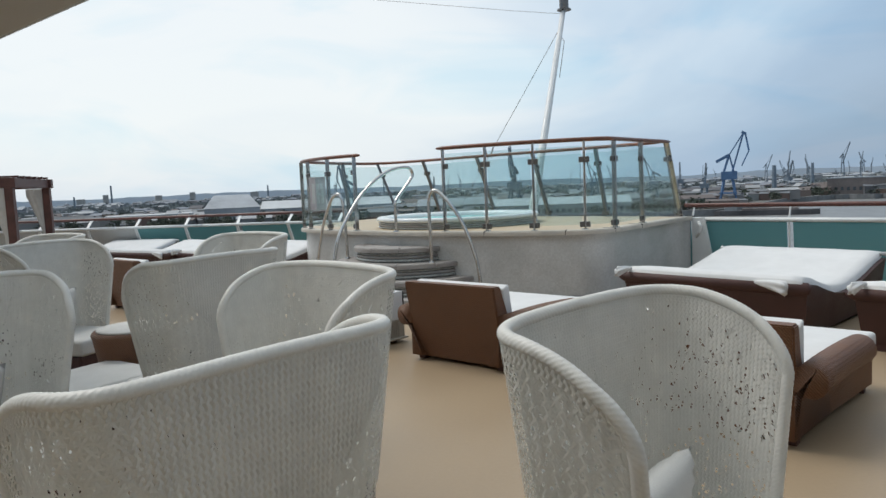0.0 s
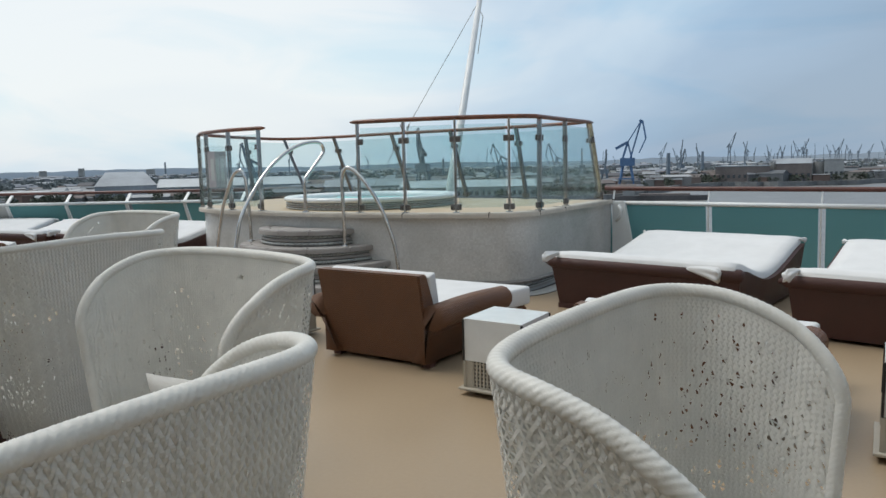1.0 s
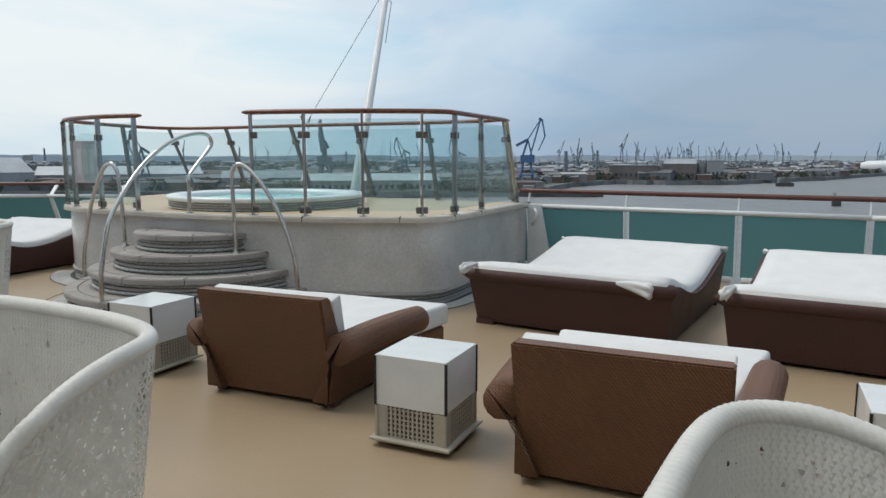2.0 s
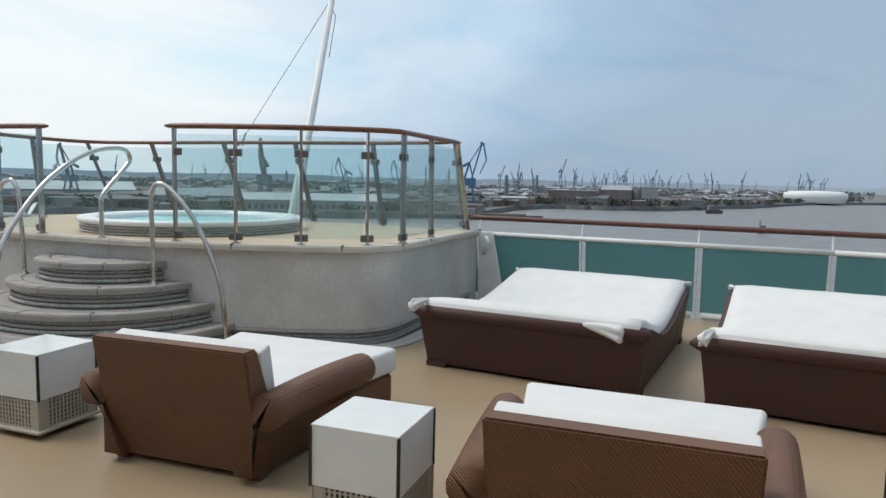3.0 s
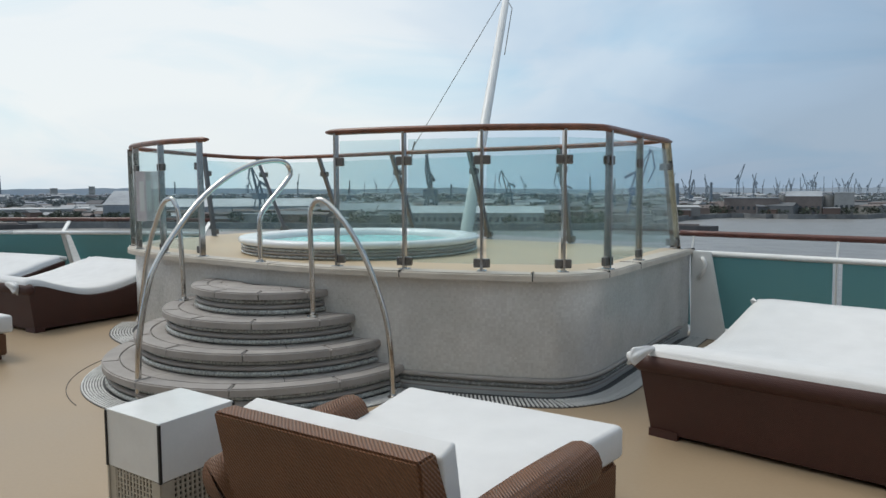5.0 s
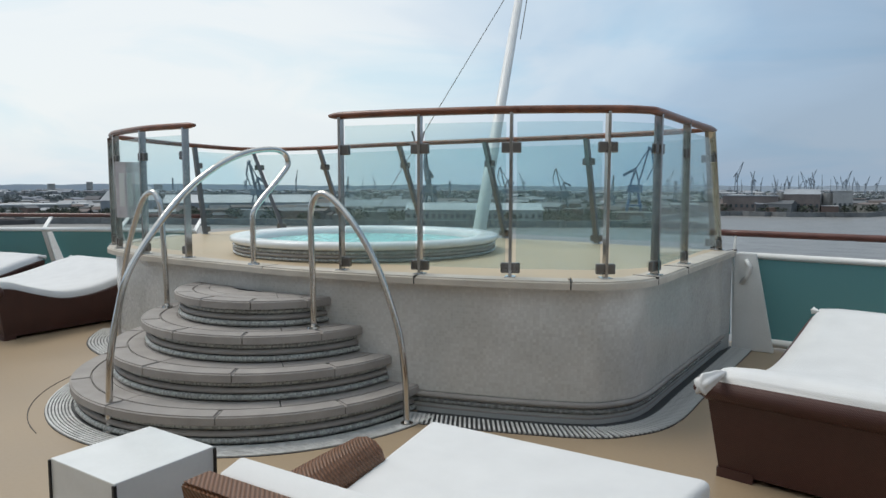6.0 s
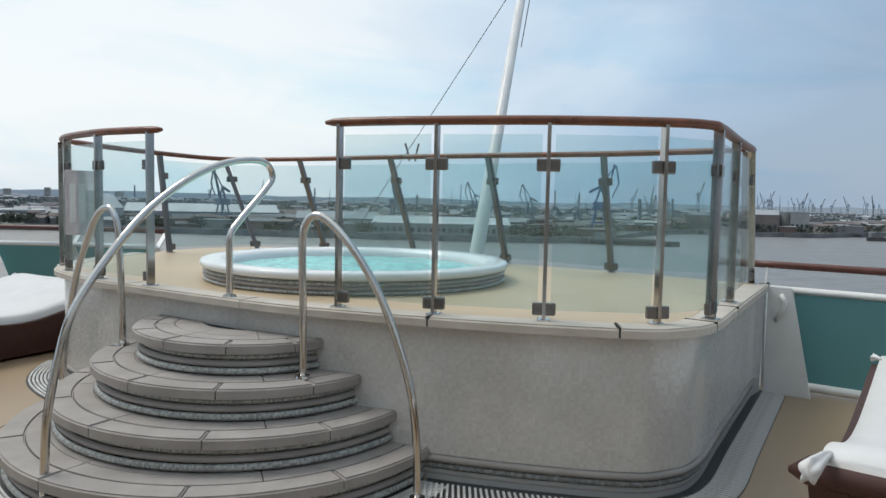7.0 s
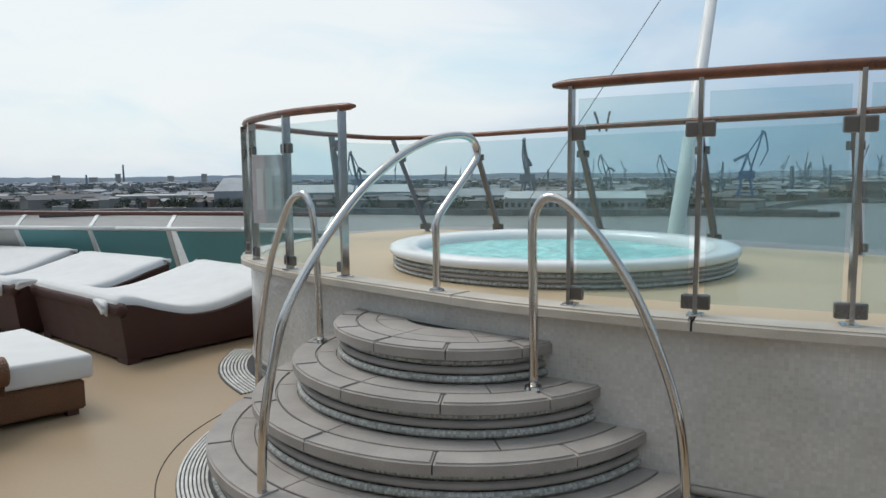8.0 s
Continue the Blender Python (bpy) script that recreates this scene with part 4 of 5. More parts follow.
# ---------------------------------------------------------------- double loungers
def lounger():
    """Width along x, foot end at y = 0, head end at y = 2.15."""
    ob = thing("double_lounger", 0, 0, 0, 0, "wide red-brown wicker lounger under a white towelling cover", "lounger", "double loungers")
    prof = [(-0.07, 0.500), (0.0, 0.530), (0.16, 0.510), (0.42, 0.435), (0.74, 0.365), (1.10, 0.365), (1.48, 0.425), (1.84, 0.500), (2.15, 0.555)]
    line = [(p.x, p.y) for p in smooth_line([(y, z, 0) for y, z in prof], 4)]
    w = 1.77
    # body: sides and ends under the waved top
    bm = bmesh.new()
    rows = []
    for y, z in line:
        yy = min(max(y, 0.0), 2.12)
        rows.append([bm.verts.new((0.02, yy + 0.02 * (1.06 - yy), 0.03)), bm.verts.new((-0.03, y, z - 0.02)), bm.verts.new((w + 0.03, y, z - 0.02)), bm.verts.new((w - 0.02, yy + 0.02 * (1.06 - yy), 0.03))])
    for a, b in zip(rows, rows[1:]):
        for j in range(4):
            f = (a[j], a[(j + 1) % 4], b[(j + 1) % 4], b[j])
            if len(set(f)) == 4:
                bm.faces.new(f)
    bm.faces.new(rows[0])
    bm.faces.new(rows[-1])
    bmesh.ops.remove_doubles(bm, verts=bm.verts, dist=0.0005)
    part("body", bm, M_BROWN2, ob, "red-brown woven body with a waved top")
    bm = bmesh.new()
    tube(bm, [(-0.10, -0.05, 0.465), (-0.03, -0.035, 0.475), (w + 0.02, -0.035, 0.475), (w + 0.05, -0.04, 0.47)], [0.012, 0.062, 0.062, 0.03], 12)
    part("foot_roll", bm, M_BROWN2, ob, "rolled woven foot edge", True)
    # thick mattress with its cover
    bm = bmesh.new()
    rows = []
    nx = 14
    for y, z in line:
        row = []
        for k in range(nx + 1):
            x = 0.02 + (w - 0.04) * k / nx
            edge = min(k, nx - k)
            sag = -0.012 if edge == 0 else 0.0
            row.append(bm.verts.new((x, y, z + 0.055 + sag + 0.006 * noise.noise(Vector((x * 3, y * 5, 2.0))))))
        rows.append(row)
    low = [[bm.verts.new((0.01, y, z - 0.018)), bm.verts.new((w - 0.01, y, z - 0.018))] for y, z in line]
    for i in range(len(rows) - 1):
        for k in range(nx):
            bm.faces.new((rows[i][k], rows[i][k + 1], rows[i + 1][k + 1], rows[i + 1][k]))
        bm.faces.new((low[i][0], rows[i][0], rows[i + 1][0], low[i + 1][0]))
        bm.faces.new((low[i][1], rows[i][nx], rows[i + 1][nx], low[i + 1][1]))
    bm.faces.new([low[0][0], *rows[0], low[0][1]])
    bm.faces.new([low[-1][0], *rows[-1], low[-1][1]])
    part("mattress", bm, M_CLOTH, ob, "white mattress with a towelling cover", True)
    # gathered corners of the cover: pleated tails that widen from the gather
    for x, y, z, a, s in ((0.05, -0.035, 0.565, 258, 0.85), (w - 0.42, -0.075, 0.515, -8, 1.1), (w - 0.03, 2.07, 0.585, 60, 0.45), (0.03, 2.07, 0.585, 120, 0.45)):
        bm = bmesh.new()
        rows = []
        for k in range(13):
            v = k / 12
            half = (0.012 + 0.048 * v ** 0.8) * s * (0.55 if k == 12 else 1.0)
            row = []
            for j in range(28):
                th = 2 * math.pi * j / 28
                pleat = 1 + 0.22 * v * math.sin(5 * th + 1.3 * x) + 0.10 * noise.noise(Vector((th * 1.5, v * 3, x)))
                row.append(bm.verts.new((0.27 * s * v + 0.02 * noise.noise(Vector((j * 0.3, x, 1.0))) * v, half * 0.75 * pleat * math.cos(th), half * pleat * math.sin(th) - 0.035 * v * v * s)))
            rows.append(row)
        for p, q in zip(rows, rows[1:]):
            for j in range(28):
                bm.faces.new((p[j], p[(j + 1) % 28], q[(j + 1) % 28], q[j]))
        bm.faces.new(rows[0])
        bm.faces.new(rows[-1])
        bm.transform(pose(x, y, z, 0, 0, a))
        part("cover_corner", bm, M_CLOTH, ob, "gathered corner of the cover", True)
    for x in (0.10, w - 0.10):
        for y in (0.08, 2.05):
            bm = bmesh.new()
            box(bm, x - 0.09, y - 0.07, 0.0, x + 0.09, y + 0.07, 0.05)
            part("foot", bm, M_BROWN2, ob)
    return ob


LA = -45.0
bed = lounger()
bed.matrix_basis = pose(1.97, 8.56, 0, 0, 0, LA)
for x, y, a in ((3.53, 7.03, LA), (5.09, 5.50, LA)):
    copy_thing(bed, pose(x, y, 0, 0, 0, a))
for x, y, a in ((-4.87, 13.09, -36), (-6.62, 13.86, -28), (-8.30, 14.55, -18)):
    short = copy_thing(bed, pose(x, y, 0, 0, 0, a) @ Matrix.Diagonal((1, 0.80, 1, 1)))
    short.name = "lounger"
    tagged(short, "short red-brown wicker lounger under a white towelling cover", "lounger", "short loungers")


# ---------------------------------------------------------------- white wicker tub chairs
FAN = radians(110)
TUB_W, TUB_B, TUB_SIDE = 0.432, 0.317, 0.094


def tub_outline():
    """Half of the tub's plan, from the middle of the back round a tight corner to the wing's end, at even steps."""
    raw = [(TUB_W * math.sin(math.pi / 2 * k / 80) ** 0.40, -TUB_B * math.cos(math.pi / 2 * k / 80) ** 0.40) for k in range(81)]
    raw += [(TUB_W - 0.25 * TUB_SIDE * k / 20, TUB_SIDE * k / 20) for k in range(1, 21)]
    lengths = [0.0]
    for p, q in zip(raw, raw[1:]):
        lengths.append(lengths[-1] + math.dist(p, q))
    out, j = [], 0
    for k in range(201):
        want = lengths[-1] * k / 200
        while j < len(raw) - 2 and lengths[j + 1] < want:
            j += 1
        f = (want - lengths[j]) / max(1e-9, lengths[j + 1] - lengths[j])
        out.append((raw[j][0] + f * (raw[j + 1][0] - raw[j][0]), raw[j][1] + f * (raw[j + 1][1] - raw[j][1])))
    return out


OUTLINE = tub_outline()


def tub_plan(phi, t):
    """Plan of the tub: phi runs from wing end to wing end by way of the back (front is +y), t is the height share."""
    k = min(abs(phi) / FAN, 1.0) * 200
    i = min(int(k), 199)
    x = OUTLINE[i][0] + (k - i) * (OUTLINE[i + 1][0] - OUTLINE[i][0])
    y = OUTLINE[i][1] + (k - i) * (OUTLINE[i + 1][1] - OUTLINE[i][1])
    return math.copysign(x * (0.68 + 0.32 * t ** 0.9), phi), y * (0.80 + 0.20 * t)


def tub_height(phi):
    """The rim is highest over the back and falls in a round sweep at the wings' ends."""
    a = min(abs(phi) / FAN, 1.0)
    u = max(0.0, (a - 0.60) / 0.40)
    return 1.164 - 0.039 * a * a - 0.19 * (1 - (1 - min(u, 0.9995) ** 1.9) ** (1 / 1.9))


def tub_point(phi, t, out=0.0):
    z = 0.24 + (tub_height(phi) - 0.24) * t
    x, y = tub_plan(phi, t)
    e = 0.02
    x0, y0 = tub_plan(phi - e, t)
    x1, y1 = tub_plan(phi + e, t)
    if phi - e < 0 < phi + e:
        x0, y0, x1, y1 = -1, 0, 1, 0
    r = math.hypot(x1 - x0, y1 - y0) or 1
    return Vector((x + out * (y1 - y0) / r, y - out * (x1 - x0) / r, z))


def weave(bm, pitch, slope, fill, out, wave, keep, seed, sub=2):
    """Flat strands that climb the tub at both slants, going over and under one another by turns."""
    rr = random.Random(seed)
    count = int(2 * (FAN + slope / 2) / pitch) + 1
    steps = int(2 * slope / pitch * sub)
    for family in (1, -1):
        for i in range(count):
            start = -FAN - slope / 2 + pitch * i
            wide = 0.5 * pitch * fill * rr.uniform(0.82, 1.07)
            shift = rr.uniform(0, 90)
            prev = None
            for k in range(steps + 1):
                t = k / steps
                phi = start + family * slope * (t - 0.5)
                if abs(phi) > FAN or not keep(phi, t):
                    prev = None
                    continue
                o = out + family * wave * math.cos(math.pi * (phi + FAN + slope / 2) / pitch + math.pi / 4)
                loose = noise.noise(Vector((shift, t * 9, family)))
                phi += pitch * 0.16 * loose
                half = wide * (1 + 0.25 * noise.noise(Vector((shift, t * 14, 5.0))))
                row = (bm.verts.new(tub_point(max(-FAN, phi - half), t, o)), bm.verts.new(tub_point(min(FAN, phi + half), t, o)))
                if prev:
                    bm.faces.new((prev[0], prev[1], row[1], row[0]))
                prev = row


def rungs(bm, step, width, out, keep):
    count = int(1 / step)
    for i in range(1, count):
        t0 = 0.5 + step * (i - count // 2)
        prev = None
        for k in range(121):
            phi = -FAN + 2 * FAN * k / 120
            if not keep(phi, t0) or not 0.01 < t0 < 0.99:
                prev = None
                continue
            row = (bm.verts.new(tub_point(phi, t0 - width, out)), bm.verts.new(tub_point(phi, t0 + width, out)))
            if prev:
                bm.faces.new((prev[0], prev[1], row[1], row[0]))
            prev = row


def tub_chair():
    ob = thing("tub_chair", 0, 0, 0, 0, "white woven high-backed tub chair with an ivory cushion", "armchair", "white tub chairs")
    bm = bmesh.new()
    # open star lattice on the wings, closing towards the middle of the back and under the rim
    open_part = lambda phi, t: abs(phi) > 0.55 + 0.25 * math.sin(9 * t) and t < 0.96
    weave(bm, 0.056, 1.5, 0.31, 0.014, 0.002, open_part, 1, 2)
    rungs(bm, 0.056 / 3.0, 0.0026, 0.0135, open_part)
    part("outer_weave", bm, M_STRAND, ob, "open star lattice of white strands")
    bm = bmesh.new()
    weave(bm, 0.0205, 0.95, 0.80, 0.013, 0.0024, lambda phi, t: abs(phi) < 0.62 + 0.25 * math.sin(9 * t) or t > 0.945, 2)
    part("back_weave", bm, M_STRAND, ob, "close weave of white strands over the back")
    bm = bmesh.new()
    weave(bm, 0.016, 0.90, 1.10, -0.012, 0.0010, lambda phi, t: t > 0.955 or noise.noise(Vector((phi * 34, t * 40, 3.0))) > (-0.42 if abs(phi) < 1.0 or t > 0.88 else -0.30), 3, 1)
    part("inner_weave", bm, M_STRAND, ob, "close weave of white strands")
    # braided rim
    bm = bmesh.new()
    n, sides = 240, 22
    rows = []
    path = []
    for k in range(n + 1):
        phi = -FAN + 2 * FAN * k / n
        path.append(tub_point(phi, 1.0))
    path = [tub_point(-FAN, t) for t in (0.0, 0.2, 0.4, 0.6, 0.8, 0.93)] + path + [tub_point(FAN, t) for t in (0.93, 0.8, 0.6, 0.4, 0.2, 0.0)]
    path = smooth_line(path[:7], 6)[:-1] + path[6:-6] + smooth_line(path[-7:], 6)[1:]
    fine = []
    for a, b in zip(path, path[1:]):
        m = max(1, round((b - a).length / 0.0021))
        fine += [a.lerp(b, k / m) for k in range(m)]
    path = fine + [path[-1]]
    run = 0.0
    for i, p in enumerate(path):
        d = path[min(i + 4, len(path) - 1)] - path[max(i - 4, 0)]
        d.normalize()
        if i:
            run += (p - path[i - 1]).length
        outw = Vector((p.x, p.y, 0)).normalized()
        side = (outw - d * outw.dot(d)).normalized()
        up = side.cross(d)
        row = []
        for j in range(sides):
            w = 2 * math.pi * j / sides
            off = abs(((w + math.pi / 2) % (2 * math.pi)) - math.pi)
            share = (run / 0.0145 + 0.95 * off) % 1.0
            rad = 0.0172 + 0.0018 * share
            row.append(bm.verts.new(p + (side * math.cos(w) + up * math.sin(w)) * rad))
        if rows:
            for j in range(sides):
                bm.faces.new((rows[-1][j], rows[-1][(j + 1) % sides], row[(j + 1) % sides], row[j]))
        rows.append(row)
    part("rim", bm, M_STRAND, ob, "thick braided rim", True)
    # dark base and cushions
    bm = bmesh.new()
    box(bm, -0.285, -0.205, 0.0, 0.285, 0.40, 0.27, 0.012)
    part("base", bm, M_BROWN2, ob, "dark brown woven base")
    bm = bmesh.new()
    puffed(bm, -0.285, -0.195, 0.27, 0.285, 0.42, 0.40, 0.03)
    part("seat_cushion", bm, M_PILLOW, ob, "ivory seat cushion", True)
    bm = bmesh.new()
    bmesh.ops.create_grid(bm, x_segments=12, y_segments=12, size=0.19)
    top = list(bm.verts)
    for v in top:
        e = max(abs(v.co.x), abs(v.co.y)) / 0.19
        v.co.z = 0.075 * (1 - e ** 3.0) + 0.006 * noise.noise(v.co * 9)
    geo = bmesh.ops.duplicate(bm, geom=list(bm.verts) + list(bm.edges) + list(bm.faces))
    for g in geo["geom"]:
        if isinstance(g, bmesh.types.BMVert):
            g.co.z = -g.co.z
    bmesh.ops.remove_doubles(bm, verts=bm.verts, dist=0.008)
    bm.transform(pose(0.03, -0.11, 0.585, 70, 0, 8))
    part("pillow", bm, M_PILLOW, ob, "ivory scatter pillow", True)
    return ob


tub = tub_chair()
tub.matrix_basis = pose(0.876, 2.937, 0, 0, 0, 227)
TUBS = [(-0.342, 2.864, 52.7), (-0.465, 4.095, 139), (-1.346, 5.28, 56), (-1.922, 4.126, 235.5), (-3.122, 6.814, 253.5), (-1.688, 6.818, 144.6), (-4.1, 7.95, 150)]
for x, y, a in TUBS:
    copy_thing(tub, pose(x, y, 0, 0, 0, a))


# round wicker table and the low L-shaped seat between the tub chairs
def round_table():
    ob = thing("round_table", -2.20, 6.08, 0, 0, "low round brown wicker table with an ivory top", "table")
    part("drum", lathe(bmesh.new(), [(0.18, 0.0), (0.19, 0.05), (0.265, 0.50), (0.275, 0.54), (0.265, 0.56), (0.01, 0.56)], 40), M_BROWN, ob, "tapered woven drum", True)
    part("top", lathe(bmesh.new(), [(0.235, 0.561), (0.24, 0.57), (0.232, 0.578), (0.01, 0.578)], 40), M_PILLOW, ob, "ivory round top", True)


round_table()


def ottoman(x, y, a):
    ob = thing("ottoman", x, y, 0, a, "low dark wicker stool with an ivory seat pad", "stool", "low stools")
    part("body", box(bmesh.new(), -0.30, -0.30, 0.0, 0.30, 0.30, 0.30, 0.02), M_BROWN2, ob, "dark brown woven box")
    part("pad", puffed(bmesh.new(), -0.31, -0.31, 0.30, 0.31, 0.31, 0.38, 0.025), M_PILLOW, ob, "ivory pad", True)


ottoman(-2.16, 5.49, 61)


# ---------------------------------------------------------------- curtained gazebo on the far side of the deck
def gazebo():
    ob = thing("gazebo", -9.24, 13.9, 0, 16, "dark timber cabana with tied ivory curtains", "cabana")
    for x in (-1.0, 1.0):
        for y in (-1.0, 1.0):
            p = part("post", box(bmesh.new(), x - 0.07, y - 0.07, 0, x + 0.07, y + 0.07, 1.8, 0.008), M_DARKWOOD, ob)
            bm = bmesh.new()
            rows = []
            for k in range(13):
                z = 0.05 + 1.74 * k / 12
                pinch = 0.35 + 0.65 * min(1, abs(z - 0.85) / 0.8) ** 1.2
                cx = x - math.copysign(0.22 * pinch, x)
                rows.append([bm.verts.new((cx + 0.17 * pinch * math.cos(2 * math.pi * j / 20), y + 0.09 * pinch * math.sin(2 * math.pi * j / 20) * (1 + 0.35 * math.sin(j * 2.5)), z)) for j in range(20)])
            for a, b in zip(rows, rows[1:]):
                for j in range(20):
                    bm.faces.new((a[j], a[(j + 1) % 20], b[(j + 1) % 20], b[j]))
            part("curtain", bm, M_CURTAIN, ob, "gathered ivory curtain", True)
    for s in (-1.0, 1.0):
        part("beam", box(bmesh.new(), -1.12, s - 0.07, 1.8, 1.12, s + 0.07, 1.98, 0.008), M_DARKWOOD, ob)
        part("beam", box(bmesh.new(), s - 0.068, -0.93, 1.8, s + 0.068, 0.93, 1.97, 0.008), M_DARKWOOD, ob)
    for k in range(6):
        y = -0.8 + 1.6 * k / 5
        part("slat", box(bmesh.new(), -1.1, y - 0.03, 1.98, 1.1, y + 0.03, 2.02), M_DARKWOOD, ob)
    part("daybed", box(bmesh.new(), -0.9, -0.85, 0.0, 0.9, 0.85, 0.45, 0.03), M_BROWN, ob, "brown woven daybed")


gazebo()

# ---------------------------------------------------------------- the far bank
WL = -25.0
EYE0 = Vector((0.2, 4.0))


def far(az, d):
    return (EYE0.x + d * math.sin(radians(az)), EYE0.y + d * math.cos(radians(az)))


M_LAND = mat("bank_earth", (0.20, 0.205, 0.19), rough=0.95, var=0.35, scale=0.02, fine=0.2, bump=0)
M_QUAY = mat("quay_stone", (0.20, 0.205, 0.205), rough=0.9, var=0.3, scale=0.05, fine=0.4, bump=0)
M_BRICK = mat("warehouse_brick", (0.23, 0.195, 0.18), rough=0.9, var=0.25, scale=0.06, fine=0.6, bump=0)
M_PALE = mat("pale_render", (0.35, 0.355, 0.35), rough=0.85, var=0.2, scale=0.05, fine=0.5, bump=0)
M_ROOF = mat("grey_sheet_roof", (0.345, 0.37, 0.395), rough=0.7, var=0.2, scale=0.05, fine=0.5, bump=0)
M_ROOFLIGHT = mat("light_sheet_roof", (0.50, 0.52, 0.53), rough=0.6, var=0.12, scale=0.05, fine=0.5, bump=0)
M_CRANE = mat("weathered_crane_paint", (0.19, 0.235, 0.28), rough=0.7, var=0.2, scale=0.2, fine=1, bump=0)
M_BLUE = mat("blue_crane_paint", (0.10, 0.19, 0.34), rough=0.6, var=0.2, scale=0.2, fine=1, bump=0)
M_SHIPHULL = mat("dark_ship_hull", (0.09, 0.085, 0.085), rough=0.6, var=0.3, scale=0.1, fine=1, bump=0)
M_TREE = mat("foliage", (0.085, 0.10, 0.075), rough=0.95, var=0.4, scale=0.15, fine=1, bump=0)
M_WIN = mat("dark_window", (0.07, 0.08, 0.09), rough=0.3, var=0.2, bump=0)

near_edge = [(-75, 700), (-50, 640), (-35, 600), (-22, 540), (-14, 500), (-6, 470), (2, 455), (9, 450), (14, 455), (19, 470), (21.5, 520), (24, 640), (27, 700), (31, 690), (36, 720), (42, 900), (47, 1250), (55, 1500), (75, 1700)]
rng = random.Random(4)
line = []
for (a0, d0), (a1, d1) in zip(near_edge, near_edge[1:]):
    for k in range(8):
        t = k / 8
        line.append(far(a0 + (a1 - a0) * t, (d0 + (d1 - d0) * t) * (1 + rng.uniform(-0.006, 0.006))))
bm = bmesh.new()
prism(bm, line + [far(75, 4000), (far(0, 4300)), far(-75, 4000)], WL - 1, WL + 3.0)
structure("ground", bm, M_LAND, "low earth and stone river bank", "river bank")
bm = bmesh.new()
slab(bm, line, 3.0, WL - 1, WL + 4.2)
structure("quay_wall", bm, M_QUAY, "weathered stone quay edge along the water", "quay wall")


# distance haze is put into the ridge's pale blue-grey base colour
M_RIDGE = mat("hazed_ridge", (0.62, 0.68, 0.74), rough=0.95, var=0.06, scale=0.004, fine=0.03, bump=0)
verts, faces = [], []
for k in range(221):
    az = -75 + 150 * k / 220
    x, y = far(az, 3900)
    z = -2 + 22 * (0.5 + 0.5 * noise.noise(Vector((az * 0.09, 0.3, 0)))) + 6 * noise.noise(Vector((az * 0.9, 2.3, 0)))
    verts += [(x, y, WL - 2), (x, y, z), (x * 1.02, y * 1.02, WL - 2)]
    if k:
        a = len(verts) - 6
        faces += [(a, a + 3, a + 4, a + 1), (a + 1, a + 4, a + 5, a + 2)]
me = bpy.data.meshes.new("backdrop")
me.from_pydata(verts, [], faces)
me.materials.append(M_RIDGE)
tagged(new("backdrop", me), "low ridge on the horizon, coloured pale for distance haze", "distant hills", kind="structure")


def edge_at(az):
    for (a0, d0), (a1, d1) in zip(near_edge, near_edge[1:]):
        if a0 <= az <= a1:
            return d0 + (d1 - d0) * (az - a0) / (a1 - a0)
    return 1000


def building(name, az, d, w, deep, h, label, wall, roof, pitched=True, windows=0, group="harbour buildings", turn=0.0, hip=0.0):
    x, y = far(az, d)
    ob = thing(name, x, y, WL + 3, -az + turn, label, "building", group)
    part("wall", box(bmesh.new(), -w / 2, 0, 0, w / 2, deep, h), wall, ob)
    bm = bmesh.new()
    if pitched:
        top = h + deep * 0.16
        vs = [bm.verts.new(p) for p in ((-w / 2 - .5, -.5, h), (w / 2 + .5, -.5, h), (w / 2 + .5, deep + .5, h), (-w / 2 - .5, deep + .5, h), (-w / 2 + hip, deep / 2, top), (w / 2 - hip, deep / 2, top))]
        for q in ((0, 1, 5, 4), (2, 3, 4, 5), (0, 4, 3), (1, 2, 5), (0, 3, 2, 1)):
            bm.faces.new([vs[i] for i in q])
    else:
        box(bm, -w / 2 - 0.4, -0.4, h, w / 2 + 0.4, deep + 0.4, h + 0.9)
    part("roof", bm, roof, ob)
    if windows:
        me = finish("window", box(bmesh.new(), -1.1, -0.15, 0, 1.1, 0.05, min(3.2, h * 0.35)), M_WIN)
        for k in range(windows):
            wo = new("window", me)
            wo.parent = ob
            wo.matrix_basis = pose(-w / 2 + w * (k + 0.5) / windows, 0, h * 0.28)
    return ob


building("warehouse", 7.0, 462, 92, 28, 8.0, "long pale quay warehouse with a light sheet roof", M_PALE, M_ROOFLIGHT, True, 22)
building("warehouse", -1.5, 505, 60, 30, 9.0, "pale quay warehouse with a grey roof", M_PALE, M_ROOF, True, 12)
building("warehouse", -12.0, 600, 120, 40, 10, "long low grey harbour shed", M_ROOF, M_ROOFLIGHT, True, 10)
building("storage_hall", -19.9, 560, 42, 64, 13, "dull grey storage hall with a steep roof", M_ROOF, M_ROOF, True, 0, hip=7.0)
building("warehouse", -26.0, 640, 70, 40, 8, "low flat harbour shed with a white roof", M_PALE, M_ROOFLIGHT, False, 0)
building("brick_warehouse", 28.5, 715, 48, 30, 15, "dull brick quayside warehouse", M_BRICK, M_ROOF, False, 10)
building("brick_warehouse", 32.0, 725, 30, 30, 17, "dull brick quayside warehouse", M_BRICK, M_ROOF, True, 6)
building("office_block", 34.6, 735, 16, 16, 20, "pale plain harbour office block", M_PALE, M_ROOFLIGHT, False, 4)
hall = thing("terminal_hall", *far(46.3, 1230), WL + 3, -46, "large white rounded hall by the water", "building", "harbour buildings")
